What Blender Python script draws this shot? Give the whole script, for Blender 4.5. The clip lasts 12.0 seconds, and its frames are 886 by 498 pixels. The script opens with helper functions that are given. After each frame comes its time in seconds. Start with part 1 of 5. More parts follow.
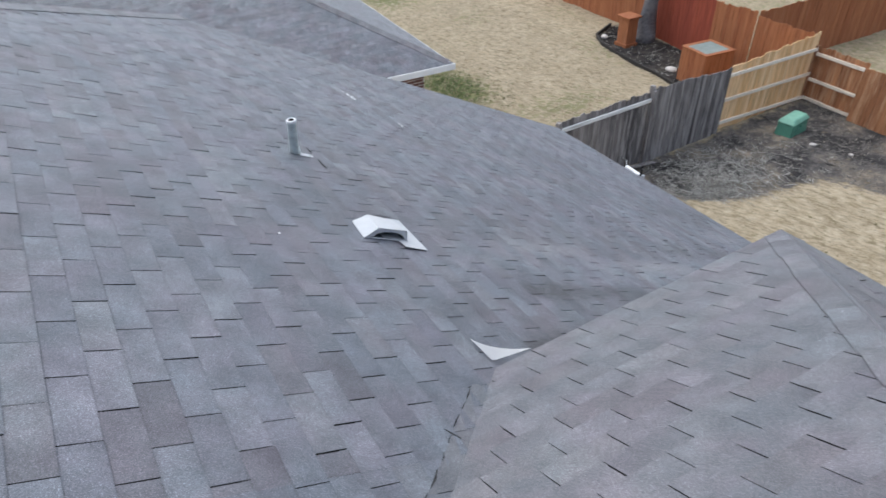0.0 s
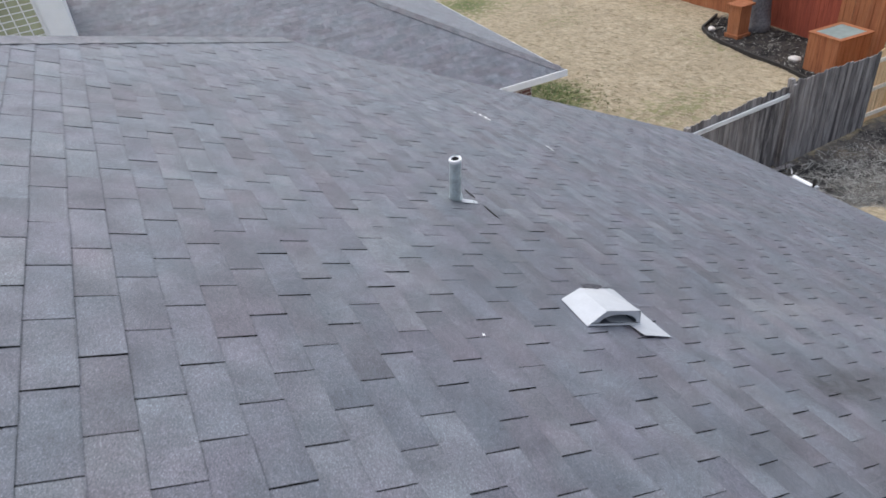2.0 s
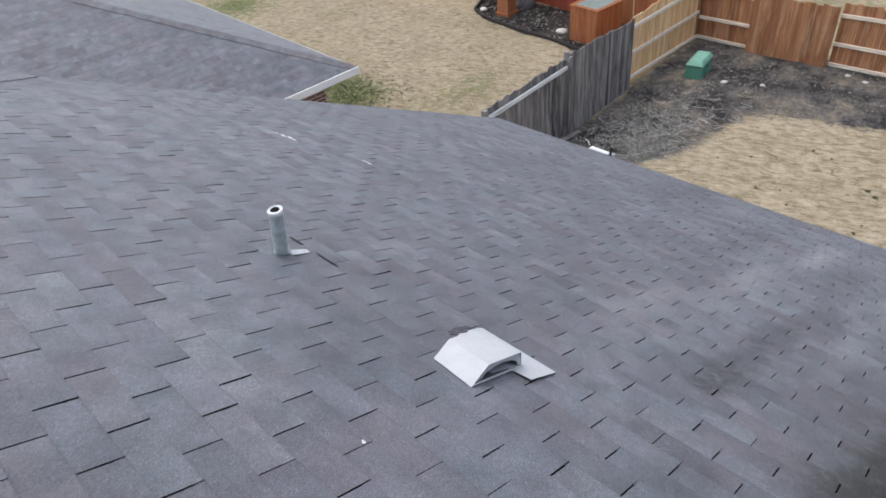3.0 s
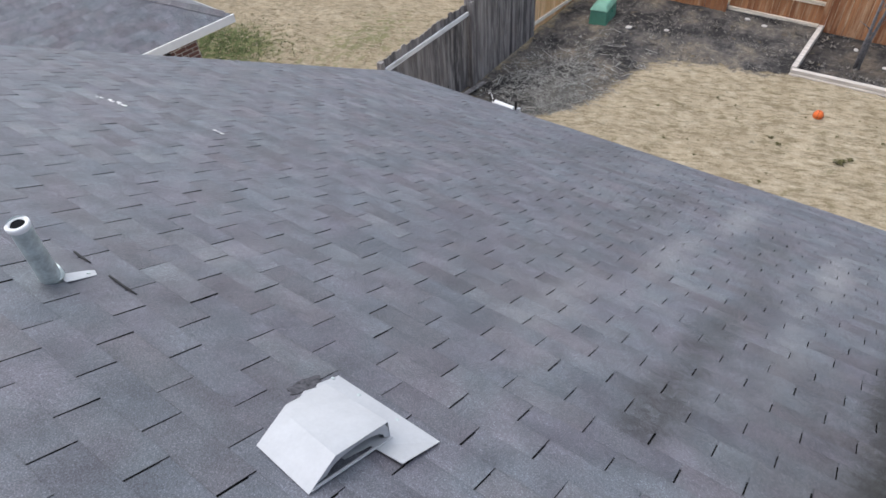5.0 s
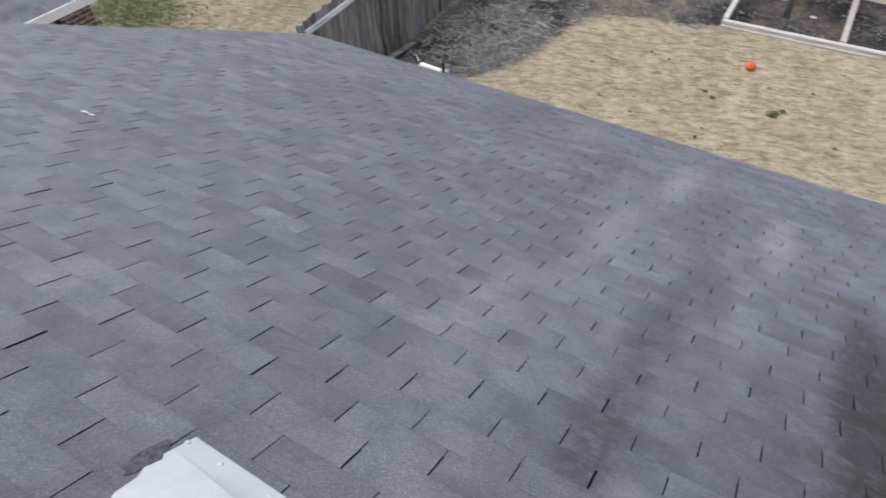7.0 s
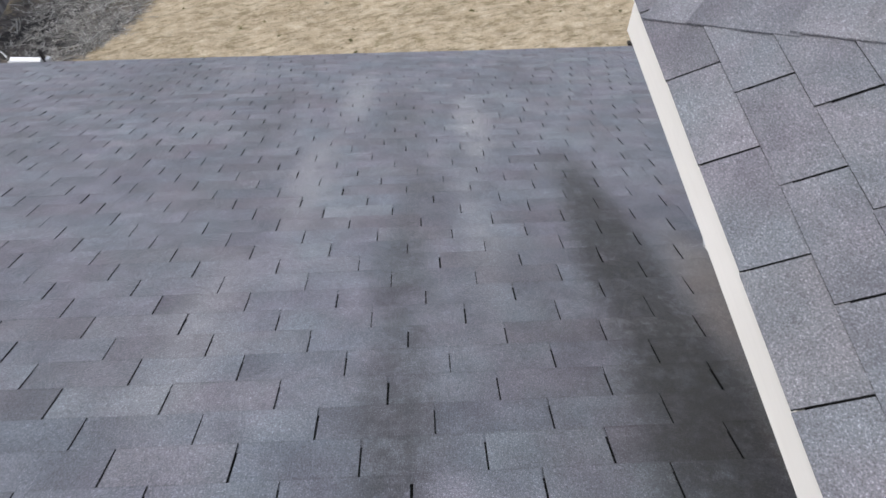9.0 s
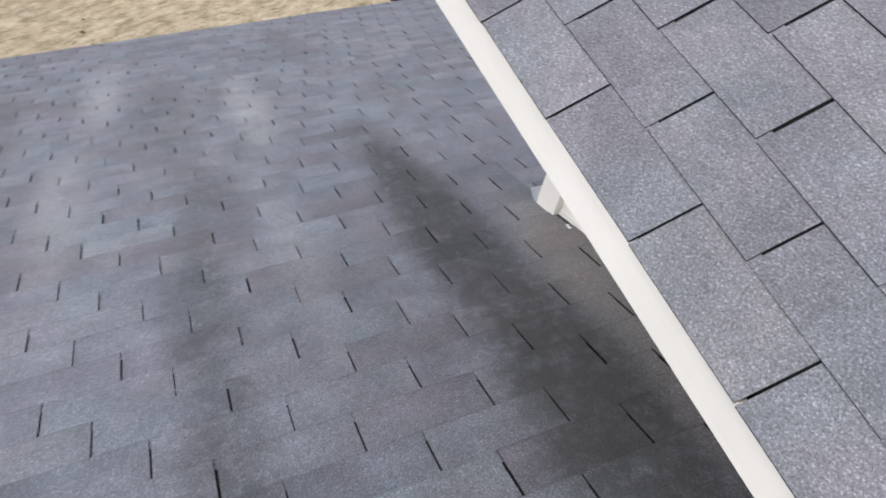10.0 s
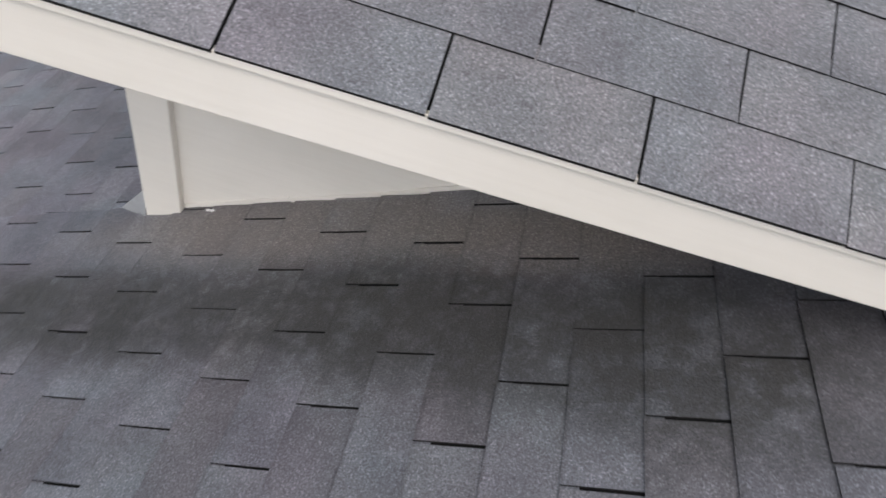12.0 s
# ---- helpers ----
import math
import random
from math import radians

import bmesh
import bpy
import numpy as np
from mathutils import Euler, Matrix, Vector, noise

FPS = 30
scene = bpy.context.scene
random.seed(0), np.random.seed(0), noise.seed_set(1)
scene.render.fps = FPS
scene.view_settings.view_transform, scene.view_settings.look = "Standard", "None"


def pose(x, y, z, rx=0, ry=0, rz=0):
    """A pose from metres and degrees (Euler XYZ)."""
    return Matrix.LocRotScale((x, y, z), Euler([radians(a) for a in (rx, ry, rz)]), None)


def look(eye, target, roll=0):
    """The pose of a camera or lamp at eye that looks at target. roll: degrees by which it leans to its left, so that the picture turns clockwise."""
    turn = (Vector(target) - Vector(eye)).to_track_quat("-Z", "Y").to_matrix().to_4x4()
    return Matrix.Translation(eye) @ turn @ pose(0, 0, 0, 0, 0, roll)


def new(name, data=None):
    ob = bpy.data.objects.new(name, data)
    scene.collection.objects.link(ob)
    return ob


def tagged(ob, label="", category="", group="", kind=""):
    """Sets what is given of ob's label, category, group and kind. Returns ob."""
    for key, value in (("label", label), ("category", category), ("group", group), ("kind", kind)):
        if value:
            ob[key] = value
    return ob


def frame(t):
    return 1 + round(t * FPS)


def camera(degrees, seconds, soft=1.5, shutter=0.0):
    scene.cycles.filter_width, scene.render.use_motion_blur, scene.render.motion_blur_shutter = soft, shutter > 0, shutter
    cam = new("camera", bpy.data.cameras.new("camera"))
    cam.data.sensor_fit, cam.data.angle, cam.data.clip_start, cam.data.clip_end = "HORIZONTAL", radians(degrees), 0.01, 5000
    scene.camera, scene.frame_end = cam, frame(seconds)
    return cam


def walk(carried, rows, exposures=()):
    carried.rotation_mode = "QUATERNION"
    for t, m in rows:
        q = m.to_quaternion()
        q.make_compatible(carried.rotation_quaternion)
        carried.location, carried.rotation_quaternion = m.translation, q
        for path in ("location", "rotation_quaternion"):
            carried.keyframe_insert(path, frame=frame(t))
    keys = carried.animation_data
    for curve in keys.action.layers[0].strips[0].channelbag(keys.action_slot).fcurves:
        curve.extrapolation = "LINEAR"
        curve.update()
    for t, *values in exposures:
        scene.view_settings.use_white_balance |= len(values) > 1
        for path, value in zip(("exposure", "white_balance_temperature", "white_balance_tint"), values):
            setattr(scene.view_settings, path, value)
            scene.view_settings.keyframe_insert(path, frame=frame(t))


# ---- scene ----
cam = camera(67.89, 12.0, soft=1.6, shutter=0.2)
# t, x, y, z, rx, ry, rz
PATH = [
    (0, -1.891, -1.362, 8.292, 53.02, 1.21, -31.28),
    (0.5, -1.912, -1.052, 8.152, 52.03, 3.58, -26.25),
    (1, -2.047, -0.630, 8.007, 51.93, 4.59, -25.36),
    (1.5, -2.023, -0.281, 7.946, 52.51, 7.07, -27.15),
    (2, -1.951, 0.033, 7.915, 54.07, 6.97, -27.25),
    (2.5, -1.893, 0.345, 7.922, 50.95, 2.80, -36.71),
    (3, -1.747, 0.556, 7.881, 51.17, 5.74, -46.36),
    (3.5, -1.539, 0.675, 7.757, 48.18, 4.72, -51.88),
    (3.7, -1.450, 0.714, 7.716, 47.25, 3.95, -54.84),
    (5.3, -0.968, 1.034, 7.437, 46.49, 2.66, -52.69),
    (5.5, -0.940, 1.087, 7.422, 46.41, 4.05, -47.24),
    (6, -0.766, 1.052, 7.349, 49.41, 7.59, -44.54),
    (6.5, -0.674, 1.031, 7.312, 47.61, 7.72, -47.01),
    (7, -0.580, 1.056, 7.239, 43.08, 1.87, -59.20),
    (7.5, -0.484, 1.054, 7.188, 41.90, 0.36, -71.26),
    (7.7, -0.442, 1.055, 7.176, 41.93, 0.80, -77.98),
    (9.3, -0.077, 1.109, 6.903, 35.38, -0.51, -98.03),
    (9.5, -0.015, 1.110, 6.839, 34.73, -0.84, -103.24),
    (10, 0.142, 1.077, 6.725, 35.17, -6.38, -112.27),
    (10.5, 0.264, 1.165, 6.634, 34.78, -10.14, -129.28),
    (11, 0.384, 1.169, 6.525, 34.19, -9.08, -138.37),
    (11.5, 0.484, 1.147, 6.464, 36.74, -10.38, -150.89),
    (12, 0.526, 1.191, 6.403, 41.91, -12.01, -168.13),
]
walk(cam, [(t, pose(x, y, z, rx, ry, rz)) for t, x, y, z, rx, ry, rz in PATH],
     exposures=[(0, 0.58, 6140, 7), (0.5, 0.55, 6140, 7), (1, 0.50, 6170, 9), (1.5, 0.56, 6250, 9), (2, 0.55, 6300, 9), (3.5, 0.52, 6370, 9), (6, 0.52, 6320, 9), (7.5, 0.47, 6330, 10), (9.5, 0.66, 6440, 10), (10.5, 0.79, 6520, 10), (11.2, 0.79, 6560, 10), (11.6, 0.75, 6640, 10), (12, 0.45, 6760, 10)])

# ---- world and light: bright overcast sky ----
world = bpy.data.worlds.new("sky")
scene.world = world
world.use_nodes = True
wn = world.node_tree
sky = wn.nodes.new("ShaderNodeTexSky")
sky.sky_type = "NISHITA"
sky.sun_disc = False
sky.sun_elevation, sky.sun_rotation = radians(64), radians(-15)
sky.air_density, sky.dust_density, sky.ozone_density = 1.0, 3.0, 1.0
veil = wn.nodes.new("ShaderNodeHueSaturation")
veil.inputs["Saturation"].default_value = 0.66
wn.links.new(sky.outputs[0], veil.inputs["Color"])
wn.links.new(veil.outputs[0], wn.nodes["Background"].inputs[0])
wn.nodes["Background"].inputs[1].default_value = 0.15
sun = new("sun", bpy.data.lights.new("sun", "SUN"))
sun.data.energy, sun.data.angle, sun.data.color = 1.12, radians(125), (1.0, 0.97, 0.94)
sun.matrix_world = look((0, 0, 0), (0.11, -0.42, -0.90))

# ---- sizes ----
PITCH = math.atan(0.5)         # 6 in 12
C, S, T = math.cos(PITCH), math.sin(PITCH), math.tan(PITCH)
Z0 = 5.58                      # height of the main slope at x = 0
EXPO, TAB, STEP, SLOT = 0.127, 0.3096, 0.4056, 0.0069
U_COURSE, V_COURSE = 0.0055, -0.0287         # where the courses of the main slope begin
X_EAVE, U_TOP = 5.82, -5.0                   # main slope, along its fall
Y_RAKE, SKEW = 7.10, 0.07                   # its rake runs a little out of square: y = Y_RAKE - SKEW u
W_EAVE, W_Z = 0.446, Z0 + 0.277              # wing: eave line and its height
W_END = 1.63                                 # wing: end of the eave
W_RIDGE = -2.7
WALL_Y, WALL_X = -0.012, 1.330


def roof(u, v, h=0.0):
    """A place on the main slope: u down the fall, v along the courses, h above it."""
    return Vector((u * C + h * S, v, Z0 - u * S + h * C))


def laid(u, v, h=0.0):
    """A place on the main slope, counted from where its courses begin."""
    return roof(u + U_COURSE, v + V_COURSE, h)


# the yard's plan is drawn on its own grid along the fences; this lays it into the world
YARD = ((1.184, -0.017, -0.374), (0.027, 1.147, -0.610))


def yard(x, y):
    return tuple(a * x + b * y + c for a, b, c in YARD)


# ---- materials ----
def nodes_of(name, rough=0.8, metal=0.0, spec=0.3):
    m = bpy.data.materials.new(name)
    m.use_nodes = True
    n, l = m.node_tree.nodes, m.node_tree.links
    b = n["Principled BSDF"]
    b.inputs["Roughness"].default_value = rough
    b.inputs["Metallic"].default_value = metal
    b.inputs["Specular IOR Level"].default_value = spec
    return m, n, l, b


def noise_node(n, l, vec, scale, detail=3.0, rough=0.55):
    t = n.new("ShaderNodeTexNoise")
    t.inputs["Scale"].default_value, t.inputs["Detail"].default_value, t.inputs["Roughness"].default_value = scale, detail, rough
    if vec is not None:
        l.new(vec, t.inputs["Vector"])
    return t.outputs["Fac"]


def ramp(n, l, fac, stops):
    r = n.new("ShaderNodeValToRGB")
    el = r.color_ramp.elements
    while len(el) < len(stops):
        el.new(0.5)
    for e, (p, c) in zip(el, stops):
        e.position, e.color = p, (*c, 1) if len(c) == 3 else c
    l.new(fac, r.inputs[0])
    return r.outputs[0]


def mix(n, l, fac, a, b, mode="MIX"):
    m = n.new("ShaderNodeMix")
    m.data_type, m.blend_type = "RGBA", mode
    for sock, v in ((m.inputs[0], fac), (m.inputs[6], a), (m.inputs[7], b)):
        if isinstance(v, (int, float)):
            sock.default_value = v
        elif isinstance(v, tuple):
            sock.default_value = (*v, 1)
        else:
            l.new(v, sock)
    return m.outputs[2]


def math_node(n, l, op, a, b=0.0, clamp=False):
    m = n.new("ShaderNodeMath")
    m.operation, m.use_clamp = op, clamp
    for sock, v in ((m.inputs[0], a), (m.inputs[1], b)):
        if isinstance(v, (int, float)):
            sock.default_value = v
        else:
            l.new(v, sock)
    return m.outputs[0]


def bump(n, l, b, height, strength, distance):
    k = n.new("ShaderNodeBump")
    k.inputs["Strength"].default_value, k.inputs["Distance"].default_value = strength, distance
    l.new(height, k.inputs["Height"])
    l.new(k.outputs[0], b.inputs["Normal"])


def position(n):
    return n.new("ShaderNodeNewGeometry").outputs["Position"]


def blob(n, l, pos, cx, cy, rx, ry, soft=0.6):
    """A worn patch in plan: 1 inside an ellipse, fading to 0."""
    mp = n.new("ShaderNodeMapping")
    mp.vector_type = "POINT"
    mp.inputs["Location"].default_value = (-cx / rx, -cy / ry, 0)
    mp.inputs["Scale"].default_value = (1 / rx, 1 / ry, 0)
    l.new(pos, mp.inputs["Vector"])
    ln = n.new("ShaderNodeVectorMath")
    ln.operation = "LENGTH"
    l.new(mp.outputs[0], ln.inputs[0])
    mr = n.new("ShaderNodeMapRange")
    mr.interpolation_type = "SMOOTHSTEP"
    mr.inputs[1].default_value, mr.inputs[2].default_value = 1.0, 1.0 - soft
    mr.inputs[3].default_value, mr.inputs[4].default_value = 0.0, 1.0
    l.new(ln.outputs["Value"], mr.inputs[0])
    return mr.outputs[0]


# dark algae streaks, a darker band below the wing's eave and lighter bleached runs on the main slope: x, y, half sizes,
# strength
STREAKS = [
    (0.50, 1.20, 0.50, 0.17, 0.8), (1.22, 1.19, 0.65, 0.16, 0.62), (1.87, 1.10, 0.7, 0.18, 0.45), (1.3, 2.05, 2.0, 0.45, 0.22), (0.9, 1.05, 0.8, 0.45, 0.22), (3.10, 1.21, 1.3, 0.20, 0.36),
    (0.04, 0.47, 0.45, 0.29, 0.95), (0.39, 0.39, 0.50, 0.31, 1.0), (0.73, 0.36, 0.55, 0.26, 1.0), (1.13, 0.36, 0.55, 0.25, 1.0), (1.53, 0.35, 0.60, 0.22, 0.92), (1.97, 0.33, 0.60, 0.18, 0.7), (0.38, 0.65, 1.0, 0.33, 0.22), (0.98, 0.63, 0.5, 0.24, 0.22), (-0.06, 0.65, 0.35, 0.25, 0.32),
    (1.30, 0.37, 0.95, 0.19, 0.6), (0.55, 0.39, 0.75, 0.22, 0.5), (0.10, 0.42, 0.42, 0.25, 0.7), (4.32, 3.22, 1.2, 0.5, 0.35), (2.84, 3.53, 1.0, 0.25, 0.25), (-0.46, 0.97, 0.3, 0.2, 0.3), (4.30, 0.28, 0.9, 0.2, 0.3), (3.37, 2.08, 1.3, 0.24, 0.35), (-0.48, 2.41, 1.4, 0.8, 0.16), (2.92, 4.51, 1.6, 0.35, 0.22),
]
BLEACHED = [(2.96, 0.77, 0.9, 0.17, 0.85), (3.69, 1.55, 1.0, 0.19, 0.7), (2.21, 1.66, 0.9, 0.19, 0.6), (0.97, 1.84, 0.7, 0.2, 0.45), (1.62, 0.87, 0.9, 0.13, 0.3), (0.02, 2.96, 0.45, 0.12, 0.25), (4.53, 2.63, 0.8, 0.2, 0.3)]


# brownish dust under the wing's eave: x, y, half sizes, strength
DUSTY = [(0.89, 0.07, 0.80, 0.19, 0.75), (0.24, 0.16, 0.45, 0.14, 0.7), (0.35, 0.12, 0.35, 0.12, 0.5)]


def shingle_material(name, pieces, stained, edge_shade=False):
    m, n, l, b = nodes_of(name, rough=0.58, spec=0.64)
    b.inputs["Sheen Weight"].default_value, b.inputs["Sheen Roughness"].default_value = 0.04, 0.6
    pos = position(n)
    if pieces:
        rnd = n.new("ShaderNodeObjectInfo").outputs["Random"]
    else:
        rnd = n.new("ShaderNodeNewGeometry").outputs["Random Per Island"]
    # colour drops of the blend: each tab its own tone, drifting a little along the tab
    tone = ramp(n, l, rnd, [(0.00, (0.143, 0.150, 0.173)), (0.10, (0.111, 0.106, 0.124)), (0.20, (0.137, 0.145, 0.169)), (0.33, (0.157, 0.165, 0.188)), (0.45, (0.125, 0.132, 0.158)), (0.57, (0.147, 0.155, 0.180)), (0.68, (0.118, 0.125, 0.150)), (0.78, (0.132, 0.128, 0.146)), (0.89, (0.167, 0.176, 0.195)), (1.00, (0.129, 0.136, 0.161))])
    if not stained:
        tone = mix(n, l, 0.35, mix(n, l, 1.0, tone, (1.02, 0.98, 0.93), "MULTIPLY"), (0.142, 0.141, 0.152))
    else:
        tone = mix(n, l, 0.08, tone, (0.138, 0.144, 0.167))
    drift = n.new("ShaderNodeTexNoise")
    drift.noise_dimensions = "4D"
    drift.inputs["Scale"].default_value, drift.inputs["Detail"].default_value = 6.0, 1.5
    l.new(pos, drift.inputs["Vector"])
    l.new(math_node(n, l, "MULTIPLY", rnd, 61.0), drift.inputs["W"])
    col = mix(n, l, 1.0, tone, ramp(n, l, drift.outputs["Fac"], [(0.3, (0.74, 0.74, 0.76)), (0.5, (1.0, 1.0, 1.0)), (0.7, (1.27, 1.27, 1.25))]), "MULTIPLY")
    wide = noise_node(n, l, pos, 1.3, 3.0)
    col = mix(n, l, 0.45, col, ramp(n, l, wide, [(0.3, (0.74, 0.74, 0.76)), (0.7, (1.28, 1.27, 1.26))]), "MULTIPLY")
    hue = noise_node(n, l, pos, 3.1, 3.0, 0.6)
    col = mix(n, l, 0.8, col, ramp(n, l, hue, [(0.36, (0.94, 1.02, 1.02)), (0.5, (1.0, 1.0, 1.0)), (0.64, (1.07, 0.985, 1.02))]), "MULTIPLY")
    mid = noise_node(n, l, pos, 45.0, 3.0, 0.6)
    col = mix(n, l, 0.4, col, ramp(n, l, mid, [(0.3, (0.72, 0.72, 0.73)), (0.7, (1.28, 1.28, 1.3))]), "MULTIPLY")
    if stained:
        warp = noise_node(n, l, pos, 6.5, 5.0, 0.7)
        own = math_node(n, l, "ADD", math_node(n, l, "MULTIPLY", math_node(n, l, "FRACT", math_node(n, l, "MULTIPLY", rnd, 17.3)), 0.42), 0.72)
        fleck = ramp(n, l, noise_node(n, l, pos, 24.0, 4.0, 0.7), [(0.38, (0.55,) * 3), (0.54, (1.0,) * 3)])
        taken = math_node(n, l, "MULTIPLY", math_node(n, l, "MULTIPLY", own, fleck), ramp(n, l, warp, [(0.34, (0.5,) * 3), (0.50, (1.0,) * 3)]))
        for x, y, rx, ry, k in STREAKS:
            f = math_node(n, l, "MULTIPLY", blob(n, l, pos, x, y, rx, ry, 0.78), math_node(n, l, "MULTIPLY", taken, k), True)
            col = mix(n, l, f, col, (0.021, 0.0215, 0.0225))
        for x, y, rx, ry, k in BLEACHED:
            f = math_node(n, l, "MULTIPLY", blob(n, l, pos, x, y, rx, ry, 0.95), math_node(n, l, "MULTIPLY", ramp(n, l, warp, [(0.3, (0.3,) * 3), (0.62, (1.0,) * 3)]), k))
            col = mix(n, l, f, col, (0.33, 0.33, 0.34))
        for x, y, rx, ry, k in DUSTY:
            f = math_node(n, l, "MULTIPLY", blob(n, l, pos, x, y, rx, ry, 0.7), math_node(n, l, "MULTIPLY", ramp(n, l, warp, [(0.3, (0.65,) * 3), (0.55, (1.0,) * 3)]), k))
            col = mix(n, l, f, col, (0.205, 0.180, 0.163))
    if edge_shade:
        # contact shadow at the lower edge of every course, painted as a broken dark line
        across = n.new("ShaderNodeVectorMath")
        across.operation = "DOT_PRODUCT"
        l.new(pos, across.inputs[0])
        across.inputs[1].default_value = (C / EXPO, 0.0, -S / EXPO)
        saw = math_node(n, l, "FRACT", math_node(n, l, "ADD", across.outputs["Value"], Z0 * S / EXPO - U_COURSE / EXPO + 40.0))
        far = math_node(n, l, "ABSOLUTE", math_node(n, l, "SUBTRACT", saw, 0.5))
        line = ramp(n, l, far, [(0.455, (0, 0, 0)), (0.49, (1, 1, 1))])
        broken = ramp(n, l, noise_node(n, l, pos, 11.0, 4.0, 0.7), [(0.36, (0.05,) * 3), (0.62, (0.6,) * 3)])
        col = mix(n, l, math_node(n, l, "MULTIPLY", line, broken), col, mix(n, l, 1.0, col, (0.42, 0.42, 0.43), "MULTIPLY"))
    # mineral granules, light and dark
    grain = noise_node(n, l, pos, 240.0 if stained else 225.0, 2.0, 0.8)
    col = mix(n, l, 1.0, col, (0.89, 0.89, 0.895) if stained else (0.88, 0.88, 0.885), "MULTIPLY")
    col = mix(n, l, 1.0, col, ramp(n, l, grain, [(0.30, (0.40, 0.40, 0.41)), (0.45, (0.88, 0.88, 0.88)), (0.57, (1.10, 1.10, 1.10)), (0.69, (2.3, 2.3, 2.25))]), "MULTIPLY")
    l.new(col, b.inputs["Base Color"])
    bump(n, l, b, math_node(n, l, "ADD", grain, math_node(n, l, "MULTIPLY", noise_node(n, l, pos, 60.0), 0.7)), 0.55, 0.004)
    return m


def plain(name, color, rough=0.6, metal=0.0, spec=0.4, var=0.12, scale=6.0, fine=90.0, relief=0.15):
    m, n, l, b = nodes_of(name, rough, metal, spec)
    pos = position(n)
    a, f = noise_node(n, l, pos, scale, 4.0), noise_node(n, l, pos, fine, 2.0)
    col = mix(n, l, 1.0, color, ramp(n, l, a, [(0.3, (1 - var,) * 3), (0.7, (1 + var,) * 3)]), "MULTIPLY")
    col = mix(n, l, 0.5, col, ramp(n, l, f, [(0.3, (1 - var,) * 3), (0.7, (1 + var,) * 3)]), "MULTIPLY")
    l.new(col, b.inputs["Base Color"])
    bump(n, l, b, f, relief, 0.003)
    return m


def wood(name, dark, light, worn=(0.3, 0.28, 0.26), worn_at=0.72, axis=2, rough=0.85):
    m, n, l, b = nodes_of(name, rough, 0.0, 0.2)
    pos = position(n)
    mp = n.new("ShaderNodeMapping")
    sc = [34.0, 34.0, 34.0]
    sc[axis] = 1.6
    mp.inputs["Scale"].default_value = sc
    l.new(pos, mp.inputs["Vector"])
    g = noise_node(n, l, mp.outputs[0], 1.0, 4.0, 0.6)
    rnd = n.new("ShaderNodeObjectInfo").outputs["Random"]
    base = mix(n, l, rnd, dark, light)
    col = mix(n, l, 0.85, base, ramp(n, l, g, [(0.28, (0.55, 0.52, 0.5)), (0.5, (1, 1, 1)), (0.75, (1.35, 1.33, 1.3))]), "MULTIPLY")
    mp2 = n.new("ShaderNodeMapping")
    sc2 = [8.0, 8.0, 8.0]
    sc2[axis] = 0.9
    mp2.inputs["Scale"].default_value = sc2
    l.new(pos, mp2.inputs["Vector"])
    patch = noise_node(n, l, mp2.outputs[0], 1.0, 4.0, 0.7)
    col = mix(n, l, ramp(n, l, patch, [(worn_at - 0.12, (0, 0, 0)), (worn_at + 0.1, (0.8, 0.8, 0.8))]), col, worn)
    l.new(col, b.inputs["Base Color"])
    bump(n, l, b, g, 0.5, 0.006)
    return m


def painted_board():
    m, n, l, b = nodes_of("cream_paint", 0.55, 0.0, 0.35)
    pos = position(n)
    mp = n.new("ShaderNodeMapping")
    mp.inputs["Scale"].default_value = (5.0, 90.0, 90.0)
    l.new(pos, mp.inputs["Vector"])
    g = noise_node(n, l, mp.outputs[0], 1.0, 4.0, 0.6)
    a = noise_node(n, l, pos, 3.0, 4.0)
    col = mix(n, l, 1.0, (0.81, 0.775, 0.715), ramp(n, l, a, [(0.3, (0.95, 0.95, 0.94)), (0.7, (1.03, 1.03, 1.03))]), "MULTIPLY")
    col = mix(n, l, 0.35, col, ramp(n, l, g, [(0.3, (0.94, 0.935, 0.925)), (0.6, (1.02, 1.02, 1.02))]), "MULTIPLY")
    l.new(col, b.inputs["Base Color"])
    bump(n, l, b, g, 0.35, 0.002)
    return m


M_CUT = plain("cut_asphalt_edge", (0.012, 0.012, 0.012), 0.9, spec=0.2, var=0.3, scale=40.0)
M_TAB = shingle_material("shingle_pieces", True, True, True)
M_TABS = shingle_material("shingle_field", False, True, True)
M_NTABS = shingle_material("neighbour_shingles", False, True)
M_WTAB = shingle_material("wing_shingle_pieces", True, False)
M_WTABS = shingle_material("wing_shingle_field", False, False)
M_CAP = shingle_material("cap_shingle", True, False)
M_DECK = plain("roof_underlay", (0.007, 0.007, 0.007), 0.95, spec=0.1, relief=0.4)
M_CREAM = painted_board()
M_WHITE = plain("white_paint", (0.80, 0.80, 0.80), 0.5, var=0.04)
M_VENT = plain("white_enamel", (0.49, 0.503, 0.525), 0.55, spec=0.5, var=0.05, scale=14.0)
M_GALV = plain("galvanised_steel", (0.52, 0.58, 0.58), 0.5, 0.35, var=0.22, scale=22.0)
M_DARK = plain("shade_black", (0.012, 0.012, 0.013), 0.9, spec=0.1)
M_TAR = plain("roof_tar", (0.02, 0.02, 0.022), 0.6, var=0.3)
M_GREYWOOD = wood("weathered_grey_wood", (0.075, 0.070, 0.072), (0.25, 0.23, 0.225), (0.40, 0.375, 0.36), 0.56)
M_CEDAR = wood("fresh_cedar", (0.72, 0.44, 0.21), (0.88, 0.64, 0.38), (0.60, 0.32, 0.14), 0.68)
